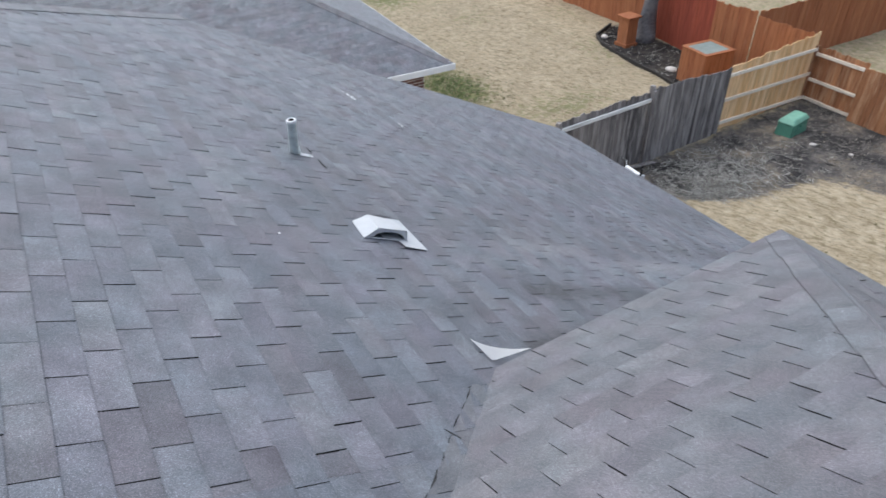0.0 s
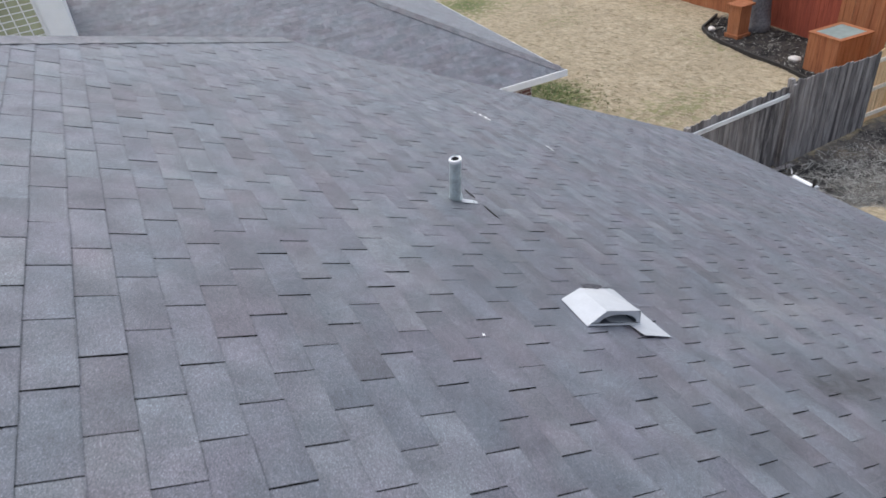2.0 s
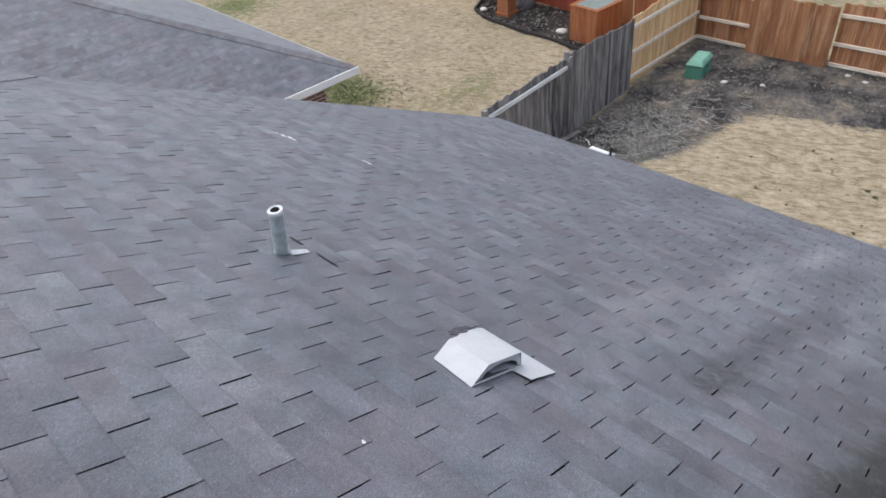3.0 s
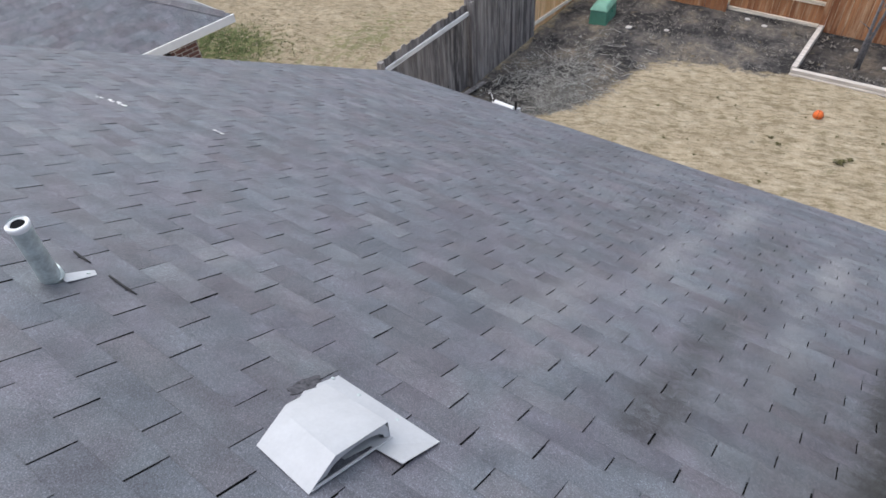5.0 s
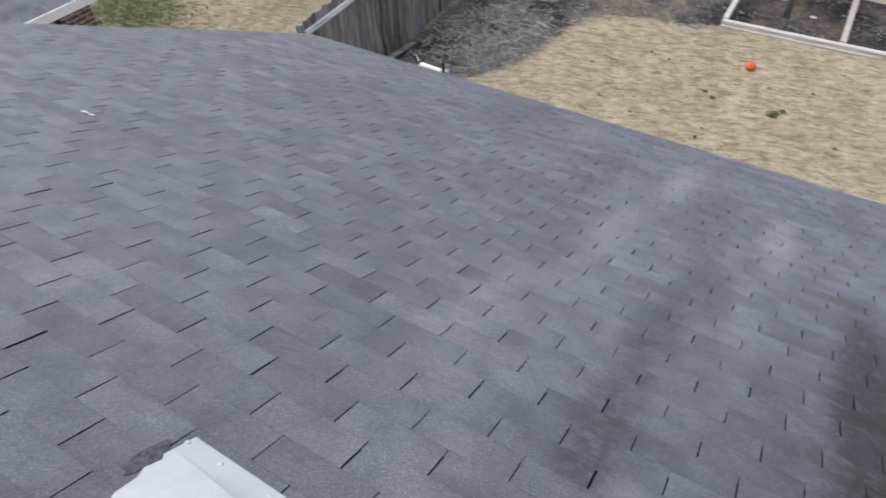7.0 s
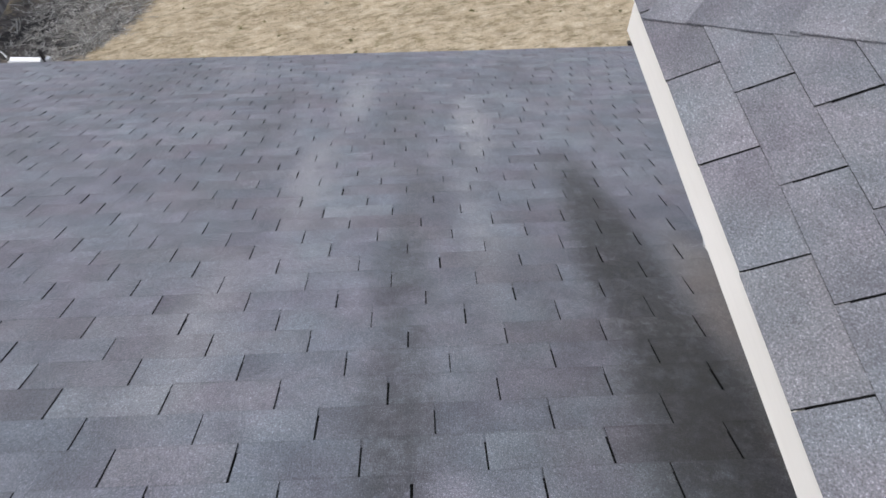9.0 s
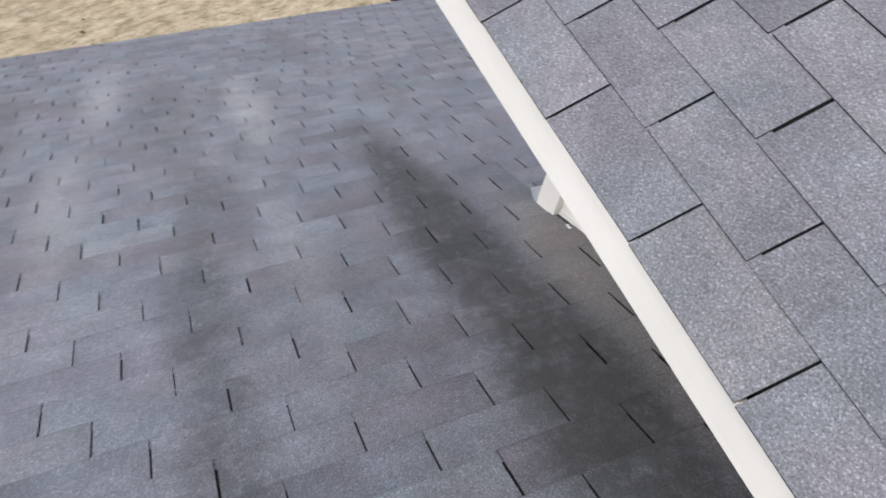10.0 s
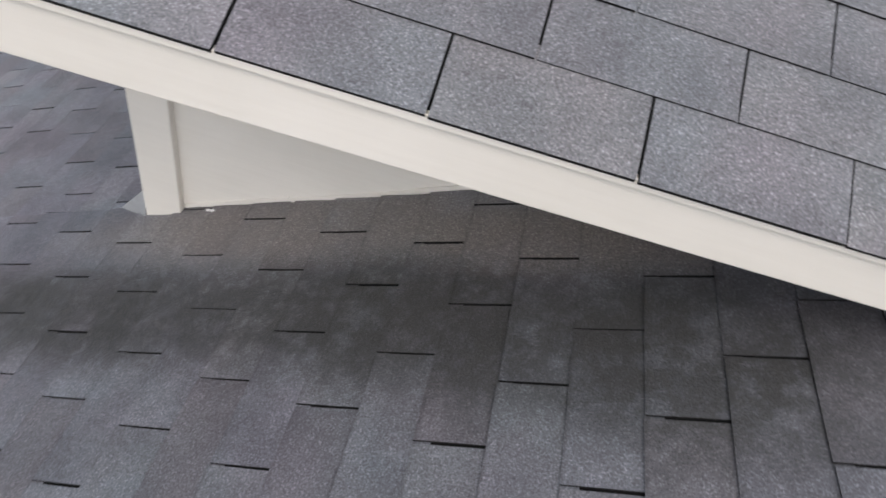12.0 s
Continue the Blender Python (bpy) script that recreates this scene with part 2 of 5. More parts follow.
M_CEDAR_OLD = wood("stained_cedar", (0.24, 0.10, 0.05), (0.45, 0.215, 0.105), (0.60, 0.38, 0.23), 0.60)
M_CEDAR_RED = wood("red_stained_cedar", (0.29, 0.105, 0.048), (0.37, 0.148, 0.068), (0.42, 0.20, 0.105), 0.66)
M_RED = wood("red_stain", (0.26, 0.062, 0.038), (0.32, 0.080, 0.046), (0.22, 0.062, 0.044), 0.8)
M_RAIL = wood("pale_rail", (0.80, 0.69, 0.56), (0.88, 0.79, 0.67), (0.66, 0.54, 0.42), 0.80, axis=1)
M_RAIL_GREY = wood("grey_rail", (0.74, 0.74, 0.74), (0.80, 0.80, 0.80), (0.52, 0.51, 0.50), 0.8, axis=0)
M_FRAME = wood("bleached_timber", (0.50, 0.45, 0.40), (0.60, 0.55, 0.50), (0.36, 0.32, 0.28), 0.66, axis=1)
M_GREEN = plain("green_enamel", (0.095, 0.255, 0.185), 0.5, var=0.12, scale=8.0)
M_ORANGE = plain("orange_rubber", (0.75, 0.16, 0.035), 0.6, var=0.08, scale=20.0)
M_SLAB = plain("grey_slab", (0.20, 0.235, 0.22), 0.8, var=0.15)
M_BARK = plain("bark", (0.16, 0.155, 0.16), 0.95, var=0.35, scale=14.0, fine=60.0, relief=0.9)
M_BRICK = plain("red_brick", (0.19, 0.10, 0.085), 0.9, var=0.25, scale=9.0)
M_MORTAR = plain("mortar", (0.60, 0.56, 0.52), 0.95, var=0.15)
M_EDGING = plain("black_edging", (0.025, 0.022, 0.02), 0.8, var=0.3)


def ground_material():
    m, n, l, b = nodes_of("ground_cover", 0.95, 0.0, 0.1)
    pos = position(n)
    att = n.new("ShaderNodeAttribute")
    att.attribute_name = "cover"
    sep = n.new("ShaderNodeSeparateColor")
    l.new(att.outputs["Color"], sep.inputs[0])
    a, f, v = noise_node(n, l, pos, 0.9, 5.0, 0.6), noise_node(n, l, pos, 4.2, 6.0, 0.62), noise_node(n, l, pos, 36.0, 3.0, 0.6)
    mp = n.new("ShaderNodeMapping")
    mp.vector_type = "TEXTURE"
    mp.inputs["Rotation"].default_value = (0, 0, radians(17))
    mp.inputs["Scale"].default_value = (0.3, 1.0, 1.0)
    l.new(pos, mp.inputs["Vector"])
    rows = noise_node(n, l, mp.outputs[0], 1.9, 4.0, 0.6)
    straw = ramp(n, l, f, [(0.25, (0.205, 0.166, 0.106)), (0.42, (0.325, 0.270, 0.188)), (0.6, (0.40, 0.338, 0.245)), (0.8, (0.47, 0.405, 0.305))])
    straw = mix(n, l, 0.7, straw, ramp(n, l, a, [(0.3, (0.82, 0.8, 0.76)), (0.7, (1.15, 1.15, 1.15))]), "MULTIPLY")
    straw = mix(n, l, 0.8, straw, ramp(n, l, rows, [(0.34, (0.66, 0.66, 0.62)), (0.47, (0.98, 0.98, 0.97)), (0.7, (1.14, 1.13, 1.11))]), "MULTIPLY")
    tuft = noise_node(n, l, pos, 2.7, 3.0, 0.7)
    straw = mix(n, l, ramp(n, l, tuft, [(0.60, (0, 0, 0)), (0.70, (0.6, 0.6, 0.6))]), straw, (0.16, 0.145, 0.075))
    # dark clumps and the shade of their pits, put into the straw colour
    clump_shade = noise_node(n, l, mp.outputs[0], 3.6, 3.0, 0.75)
    straw = mix(n, l, ramp(n, l, clump_shade, [(0.52, (0, 0, 0)), (0.63, (0.7, 0.7, 0.7))]), straw, (0.20, 0.165, 0.10))
    # tufts with the shadows and highlights of lawn lumps, painted dark and pale
    spots = noise_node(n, l, mp.outputs[0], 3.4, 5.0, 0.7)
    straw = mix(n, l, ramp(n, l, spots, [(0.58, (0, 0, 0)), (0.66, (0.8, 0.8, 0.8))]), straw, (0.14, 0.115, 0.066))
    straw = mix(n, l, ramp(n, l, spots, [(0.36, (0.55, 0.55, 0.55)), (0.47, (0, 0, 0))]), straw, (0.53, 0.455, 0.345))
    soil = ramp(n, l, f, [(0.3, (0.062, 0.058, 0.058)), (0.46, (0.108, 0.101, 0.096)), (0.6, (0.150, 0.137, 0.124)), (0.78, (0.26, 0.235, 0.195))])
    soil = mix(n, l, 0.9, soil, ramp(n, l, noise_node(n, l, pos, 0.85, 4.0, 0.62), [(0.40, (0.26, 0.27, 0.30)), (0.48, (0.75, 0.75, 0.78)), (0.56, (1.15, 1.10, 1.02)), (0.66, (1.75, 1.58, 1.34))]), "MULTIPLY")
    ash = noise_node(n, l, pos, 9.0, 4.0, 0.75)
    soil = mix(n, l, ramp(n, l, ash, [(0.56, (0, 0, 0)), (0.70, (0.7, 0.7, 0.7))]), soil, (0.27, 0.26, 0.235))
    soil = mix(n, l, ramp(n, l, ash, [(0.30, (0.8, 0.8, 0.8)), (0.42, (0, 0, 0))]), soil, (0.028, 0.027, 0.028))
    pale = blob(n, l, pos, 10.0, 6.6, 1.5, 1.05, 0.9)
    soil = mix(n, l, math_node(n, l, "MULTIPLY", pale, ramp(n, l, f, [(0.35, (0.1,) * 3), (0.6, (0.75,) * 3)])), soil, (0.20, 0.20, 0.185))
    soil = mix(n, l, sep.outputs[2], soil, mix(n, l, 1.0, soil, (0.42, 0.41, 0.42), "MULTIPLY"))
    green = ramp(n, l, f, [(0.3, (0.042, 0.058, 0.022)), (0.5, (0.10, 0.125, 0.05)), (0.7, (0.31, 0.27, 0.15))])
    edge = math_node(n, l, "MULTIPLY", math_node(n, l, "SUBTRACT", f, 0.5), 2.4)
    k1 = ramp(n, l, math_node(n, l, "ADD", sep.outputs[0], edge), [(0.3, (0, 0, 0)), (0.75, (1, 1, 1))])
    k2 = ramp(n, l, math_node(n, l, "ADD", sep.outputs[1], edge), [(0.35, (0, 0, 0)), (0.7, (1, 1, 1))])
    col = mix(n, l, k2, straw, green)
    col = mix(n, l, k1, col, soil)
    col = mix(n, l, 0.8, col, ramp(n, l, v, [(0.3, (0.8, 0.79, 0.77)), (0.7, (1.18, 1.18, 1.18))]), "MULTIPLY")
    l.new(col, b.inputs["Base Color"])
    bump(n, l, b, math_node(n, l, "ADD", f, math_node(n, l, "MULTIPLY", v, 0.25)), 0.6, 0.07)
    return m


M_GROUND = ground_material()


# ---- mesh helpers ----
def mesh_of(name, bm, material):
    me = bpy.data.meshes.new(name)
    bm.normal_update()
    bm.to_mesh(me)
    bm.free()
    if material:
        me.materials.append(material)
    return me


def part(name, bm, material, parent=None, label=""):
    ob = new(name, mesh_of(name, bm, material))
    ob.parent = parent
    return tagged(ob, label)


def thing(name, at, label, category, group="", kind=""):
    ob = new(name)
    ob.empty_display_size = 0.1
    ob.location = at
    return tagged(ob, label, category, group, kind)


def box(bm, x0, x1, y0, y1, z0, z1, m=None, bevel=0.0):
    vs = [bm.verts.new((x, y, z)) for z in (z0, z1) for x, y in ((x0, y0), (x1, y0), (x1, y1), (x0, y1))]
    fs = [bm.faces.new([vs[i] for i in q]) for q in ((3, 2, 1, 0), (4, 5, 6, 7), (0, 1, 5, 4), (1, 2, 6, 5), (2, 3, 7, 6), (3, 0, 4, 7))]
    if bevel:
        es = list({e for f in fs for e in f.edges})
        res = bmesh.ops.bevel(bm, geom=es, offset=bevel, segments=2, affect="EDGES", profile=0.5)
        vs = list({v for f in res["faces"] for v in f.verts} | {v for v in vs if v.is_valid})
    if m:
        for v in vs:
            v.co = m @ v.co
    return vs


def boxes(*args, **kw):
    bm = bmesh.new()
    box(bm, *args, **kw)
    return bm


def prism(pts, z0, z1):
    """A prism over a plan polygon given counter-clockwise."""
    bm = bmesh.new()
    lo, hi = [bm.verts.new((*p, z0)) for p in pts], [bm.verts.new((*p, z1)) for p in pts]
    bm.faces.new(hi)
    bm.faces.new(lo[::-1])
    for i in range(len(pts)):
        j = (i + 1) % len(pts)
        bm.faces.new((lo[i], lo[j], hi[j], hi[i]))
    return bm


def slab(corners, thick):
    """A sloping slab below the polygon of corners."""
    bm = bmesh.new()
    hi = [bm.verts.new(c) for c in corners]
    lo = [bm.verts.new(Vector(c) - Vector((0, 0, thick))) for c in corners]
    bm.faces.new(hi)
    bm.faces.new(lo[::-1])
    for i in range(len(corners)):
        j = (i + 1) % len(corners)
        bm.faces.new((lo[i], lo[j], hi[j], hi[i]))
    bmesh.ops.recalc_face_normals(bm, faces=bm.faces[:])
    return bm


def tube(bm, path, radii, seg=12, caps=True):
    rings = []
    for i, p in enumerate(path):
        a = Vector(path[max(i - 1, 0)])
        b = Vector(path[min(i + 1, len(path) - 1)])
        q = (b - a).to_track_quat("Z", "Y").to_matrix()
        rings.append([bm.verts.new(Vector(p) + q @ Vector((radii[i] * math.cos(k * math.tau / seg), radii[i] * math.sin(k * math.tau / seg), 0))) for k in range(seg)])
    for r, s in zip(rings, rings[1:]):
        for k in range(seg):
            f = bm.faces.new((r[k], r[(k + 1) % seg], s[(k + 1) % seg], s[k]))
            f.smooth = True
    if caps:
        bm.faces.new(rings[0][::-1])
        bm.faces.new(rings[-1])
    return rings


def tube_bm(path, radii, seg=12, caps=True):
    bm = bmesh.new()
    tube(bm, path, radii, seg, caps)
    return bm


# ---- ground ----
def lines_between(lo, fine_lo, fine_hi, hi, step):
    inner = list(np.arange(fine_lo, fine_hi + 1e-6, step))
    left, right, d, p = [], [], step, fine_lo
    while p > lo:
        d *= 1.35
        p = max(lo, p - d)
        left.append(p)
    d, p = step, inner[-1]
    while p < hi:
        d *= 1.35
        p = min(hi, p + d)
        right.append(p)
    return left[::-1] + inner + right


def inside(p, poly):
    hit = False
    for (x0, y0), (x1, y1) in zip(poly, poly[1:] + poly[:1]):
        if (y0 > p[1]) != (y1 > p[1]) and p[0] < x0 + (p[1] - y0) / (y1 - y0) * (x1 - x0):
            hit = not hit
    return hit


SOIL = [(8.49, 8.48), (8.87, 7.17), (9.29, 6.84), (9.89, 6.22), (10.90, 5.84), (12.09, 5.73), (12.80, 5.37), (13.17, 4.52), (13.33, 3.60), (13.55, 2.83), (13.73, 2.81), (13.83, -4.19), (16.62, -4.12), (16.43, 8.67)]
BED = [(13.69, 10.63), (13.86, 11.21), (14.08, 12.24), (14.18, 13.28), (14.34, 14.43), (14.57, 15.35), (14.97, 16.05), (16.19, 16.63), (16.43, 16.52), (16.54, 9.18), (14.17, 9.13)]
SOIL2 = [(13.60, -4.19), (16.62, -4.12), (16.71, -10.55), (13.69, -10.62)]


def near_poly(p, poly, r):
    """Soft cover of a region: share of eight points round p that lie in it."""
    return sum(inside((p[0] + r * math.cos(a * math.tau / 8), p[1] + r * math.sin(a * math.tau / 8)), poly) for a in range(8)) / 8


def build_ground():
    xs, ys = lines_between(-1500, 5.0, 26.0, 1500, 0.16), lines_between(-1500, -6.0, 27.0, 1500, 0.16)
    verts, cover = [], []
    for y in ys:
        for x in xs:
            z, soil, green, mulch = 0.0, 0.0, 0.0, 0.0
            if 4 < x < 27 and -12 < y < 28:
                for poly in (SOIL, BED, SOIL2):
                    if min(p[0] for p in poly) - 1 < x < max(p[0] for p in poly) + 1 and min(p[1] for p in poly) - 1 < y < max(p[1] for p in poly) + 1:
                        soil = max(soil, 0.5 * near_poly((x, y), poly, 0.14) + 0.5 * near_poly((x, y), poly, 0.40 if poly is SOIL and x < 13.4 else 0.14))
                z = 0.05 * noise.noise((x * 0.7, y * 0.7, 0)) + 0.035 * noise.noise((x * 2.6, y * 2.6, 3)) + 0.03 * noise.noise((x * 6, y * 6, 7))
                z += 0.05 * (1 - soil) * (1 if y < 8.4 else 0.3)
                mulch = near_poly((x, y), BED, 0.12) if 13 < x < 17.2 and 8.6 < y < 17 else 0.7 if x > 13.7 and y < 2.85 else 0.0
                d = math.hypot((x - 8.2) / 1.15, (y - 15.1) / 1.75)
                green = max(0.0, 1.25 - d * 0.85)
                d2 = math.hypot((x - 10.9) / 1.9, (y - 25.0) / 2.4)
                green = max(green, 0.8 - d2 * 0.5)
                if y > 8.6 and x < 16.2:
                    green = max(green, 0.18 + 0.45 * noise.noise((x * 0.45, y * 0.45, 5)))
                if x > 17.0:
                    green = max(green, 0.36)
            verts.append((x, y, z))
            cover.append((soil, green, mulch, 1.0))
    w = len(xs)
    faces = [(j * w + i, j * w + i + 1, (j + 1) * w + i + 1, (j + 1) * w + i) for j in range(len(ys) - 1) for i in range(w - 1)]
    me = bpy.data.meshes.new("ground")
    me.from_pydata(verts, [], faces)
    me.polygons.foreach_set("use_smooth", [True] * len(faces))
    a = me.attributes.new("cover", "FLOAT_COLOR", "POINT")
    a.data.foreach_set("color", [c for q in cover for c in q])
    me.materials.append(M_GROUND)
    return tagged(new("ground", me), "dry straw-coloured winter lawn with bare dark soil by the fence", "ground", kind="structure")


build_ground()

# ---- the house: main slope, wing, walls ----
X_LOW = X_EAVE * C
Z_LOW = Z0 - X_EAVE * S
HIP = 7.70                                # the upper hip: y = x + HIP in plan
X_TOP = U_TOP * C
Z_TOP = Z0 - U_TOP * S
VALLEY = -(W_Z - Z0) / T - W_EAVE        # the valley: x = y + VALLEY in plan
W_HIP = W_END - W_EAVE                   # the wing's hip: x = y + W_HIP
Z_WRIDGE = W_Z + (W_EAVE - W_RIDGE) * T
X_HIPTOP = (Y_RAKE + 0.06 - HIP) / (1 + SKEW / C)
Y_HIP = X_HIPTOP + HIP


def rake(x):
    """The rake's line in plan."""
    return Y_RAKE - SKEW * x / C


def deck(name, corners, label, thick=0.10):
    return tagged(part(name, slab(corners, thick), M_DECK, None), label, "roof deck", kind="structure")


LIFT = 0.0015      # the deck lies this far under the shingles' plane


def down(x, y):
    """The main slope's deck over a place of the plan."""
    return (x, y, Z0 - x * T - LIFT)


deck("roof_main", [down(X_TOP, -7.0), down(X_LOW, -7.0), down(X_LOW, rake(X_LOW)), down(X_HIPTOP, rake(X_HIPTOP)), down(X_TOP, X_TOP + HIP)], "dark underlay of the main shingled roof slope")
ZH = Z0 - X_HIPTOP * T
DEEP = X_HIPTOP - X_TOP          # plan depth of the back slope and the hip end
deck("roof_back", [(X_TOP, -7.0, Z_TOP - LIFT), (X_TOP, X_TOP + HIP, Z_TOP - LIFT), (X_TOP - DEEP, Y_HIP, ZH - LIFT), (X_TOP - DEEP, -7.0, ZH - LIFT)][::-1], "dark underlay of the back roof slope behind the ridge")
deck("roof_hip_end", [(X_TOP, X_TOP + HIP, Z_TOP - LIFT), (X_HIPTOP, Y_HIP, ZH - LIFT), (X_TOP - DEEP, Y_HIP, ZH - LIFT)], "dark underlay of the hip end beyond the hip")


def wing_z(y):
    return W_Z + (W_EAVE - y) * T


def wv(x, y):
    return (x, y, wing_z(y) - LIFT)


deck("roof_wing", [wv(W_EAVE + VALLEY - 0.03, W_EAVE - 0.03), wv(W_RIDGE + VALLEY, W_RIDGE), wv(W_RIDGE + W_HIP, W_RIDGE), wv(W_END - 0.03, W_EAVE - 0.03)], "dark underlay of the raised wing roof", 0.03)
Y_SOUTH = 2 * W_RIDGE - W_EAVE
deck("roof_wing_end", [(W_END - 0.03, W_EAVE - 0.03, W_Z + 0.03 * T - LIFT), (W_RIDGE + W_HIP, W_RIDGE, Z_WRIDGE - LIFT), (W_END - 0.03, Y_SOUTH + 0.03, W_Z + 0.03 * T - LIFT)], "dark hip end of the raised wing roof", 0.03)
deck("roof_wing_south", [(W_END, Y_SOUTH, W_Z - LIFT), (W_RIDGE + W_HIP, W_RIDGE, Z_WRIDGE - LIFT), (W_RIDGE + VALLEY, W_RIDGE, Z_WRIDGE - LIFT), (W_EAVE + VALLEY, Y_SOUTH, W_Z - LIFT)], "dark far slope of the raised wing roof", 0.03)

# walls under the main roof
def wall(name, bm, label, mat=None):
    return tagged(part(name, bm, mat or M_BRICK, None), label, "wall", kind="structure")


wall("wall_east", boxes(X_LOW - 0.62, X_LOW - 0.42, -6.8, 6.5, 0, Z_LOW + 0.05), "red brick wall under the main eave")


def gable(y0, y1):
    """An end wall of the house, from the ground up to just under the roof."""
    pl = [(X_TOP - DEEP + 0.4, 0), (X_LOW - 0.62, 0), (X_LOW - 0.62, Z_LOW + 0.15), (X_HIPTOP - 0.1, ZH - 0.12), (X_TOP - DEEP + 0.4, ZH - 0.12)]
    bm = bmesh.new()
    a, b = [bm.verts.new((x, y0, z)) for x, z in pl], [bm.verts.new((x, y1, z)) for x, z in pl]
    bm.faces.new(a), bm.faces.new(b[::-1])
    for i in range(5):
        j = (i + 1) % 5
        bm.faces.new((a[j], a[i], b[i], b[j]))
    bmesh.ops.recalc_face_normals(bm, faces=bm.faces[:])
    return bm


wall("wall_north", gable(6.3, 6.5), "cream siding under the rake", M_CREAM)
wall("wall_south", gable(-6.8, -6.6), "cream siding at the far end of the house", M_CREAM)
wall("wall_west", boxes(X_TOP - DEEP + 0.4, X_TOP - DEEP + 0.6, -6.6, 6.3, 0, ZH - 0.1), "red brick wall under the back eave")
# eave trim
eb = bmesh.new()
box(eb, X_LOW - 0.03, X_LOW - 0.008, -7.0, rake(X_LOW), Z_LOW - 0.17, Z_LOW - 0.012)
tagged(part("trim_main_eave", eb, M_CREAM, None), "cream painted fascia board under the main eave", "fascia", kind="structure")
rb = slab([Vector(down(x, y)) - Vector((0, 0, 0.014)) for x, y in ((X_LOW, rake(X_LOW) + 0.004), (X_LOW, rake(X_LOW) + 0.022), (X_HIPTOP + 0.12, rake(X_HIPTOP + 0.12) + 0.022), (X_HIPTOP + 0.12, rake(X_HIPTOP + 0.12) + 0.004))], 0.14)
tagged(part("trim_rake", rb, M_CREAM, None), "cream painted rake board along the roof's end", "rake board", kind="structure")


# ---- shingles ----
def clip(poly, a, b, c):
    """Keeps the part of a plan polygon where a x + b y <= c."""
    out = []
    for i, p in enumerate(poly):
        q = poly[(i + 1) % len(poly)]
        dp, dq = a * p[0] + b * p[1] - c, a * q[0] + b * q[1] - c
        if dp <= 0:
            out.append(p)
        if dp * dq < 0:
            t = dp / (dp - dq)
            out.append((p[0] + t * (q[0] - p[0]), p[1] + t * (q[1] - p[1])))
    return out


def area(poly):
    return abs(sum(p[0] * q[1] - q[0] * p[1] for p, q in zip(poly, poly[1:] + poly[:1]))) / 2


def tab_mesh(poly, u0, rng, butt):
    """Points and faces of one shingle tab over a polygon in (u, v): thin at its head, thick at its butt edge."""
    t_butt, skew = butt * rng.uniform(0.75, 1.4), rng.uniform(-0.008, 0.008)
    vm = sum(p[1] for p in poly) / len(poly)
    top, low = [], []
    for u, v in poly:
        f = (u - u0) / EXPO
        top.append((u, v, 0.0004 + t_butt * max(0.0, min(1.15, f)) + skew * (v - vm) * max(f, 0) * 0.6))
        low.append((u, v, -0.003))
    n = len(poly)
    faces = [tuple(range(n))] + [(i, i + n, (i + 1) % n + n, (i + 1) % n) for i in range(n)]
    return top + low, faces


def lay_shingles(parent, frame_of, u_from, u_to, v_from, v_to, shift, phase, regions, near, mats, names, TAB=TAB, butt=0.0044, slot=SLOT):
    """Courses of three-tab shingles. frame_of maps (u, v, h) to the world; u runs down the fall and ends at the eave; regions: lists of
    half planes in (u, v); near: which tabs are objects of their own."""
    rng = random.Random(7)
    verts, faces, pieces, cut = [], [], [], []
    k0, k1 = math.floor(u_from / EXPO), math.ceil(u_to / EXPO)
    for k in range(k0, k1):
        du, wob = rng.uniform(-0.003, 0.003), rng.uniform(-0.004, 0.004)
        n0 = math.floor((v_from - phase) / TAB - shift * k) - 1
        n1 = math.ceil((v_to - phase) / TAB - shift * k) + 1
        for i in range(n0, n1):
            v0 = (i + shift * k) * TAB + phase + wob
            worn = slot * (1.0 if (k + 0.5) * EXPO < 0.7 else 0.86)  # the lower courses have swollen and closed a little
            g0, g1 = rng.uniform(0.42, 1.2) * worn / 2, rng.uniform(0.42, 1.2) * worn / 2
            ue = (k + 1) * EXPO + du + rng.uniform(-0.002, 0.002)
            tab = [(k * EXPO - 0.028, v0 + g0), (ue, v0 + g0), (ue + rng.uniform(-0.0015, 0.0015), v0 + TAB - g1), (k * EXPO - 0.028, v0 + TAB - g1)]
            u_head = k * EXPO - 0.028
            for planes in regions:
                poly = tab
                for a, b, c in planes:
                    poly = clip(poly, a, b, c)
                    if len(poly) < 3:
                        break
                if len(poly) < 3 or area(poly) < 4e-4:
                    continue
                pts, fs = tab_mesh(poly, u_head, rng, butt)
                um, vm = (k + 0.5) * EXPO, v0 + TAB / 2
                if near(um, vm) and len(pieces) < 300:
                    pieces.append((pts, fs))
                else:
                    base = len(verts)
                    verts += [frame_of(*p) for p in pts]
                    faces += [tuple(base + j for j in f) for f in fs]
                    cut += [0] + [1] * (len(fs) - 1)
    me = bpy.data.meshes.new(names[1])
    me.from_pydata(verts, [], faces)
    me.materials.append(mats[1])
    me.materials.append(M_CUT)
    me.polygons.foreach_set("material_index", cut)
    field = new(names[1], me)
    field.parent = parent
    tagged(field, "grey blended three-tab asphalt shingles", kind="stuff")
    for pts, fs in pieces:
        m2 = bpy.data.meshes.new("shingle")
        m2.from_pydata([frame_of(*p) for p in pts], [], fs)
        m2.materials.append(mats[0])
        m2.materials.append(M_CUT)
        m2.polygons.foreach_set("material_index", [0] + [1] * (len(fs) - 1))
        ob = new("shingle", m2)
        ob.parent = parent
    return field


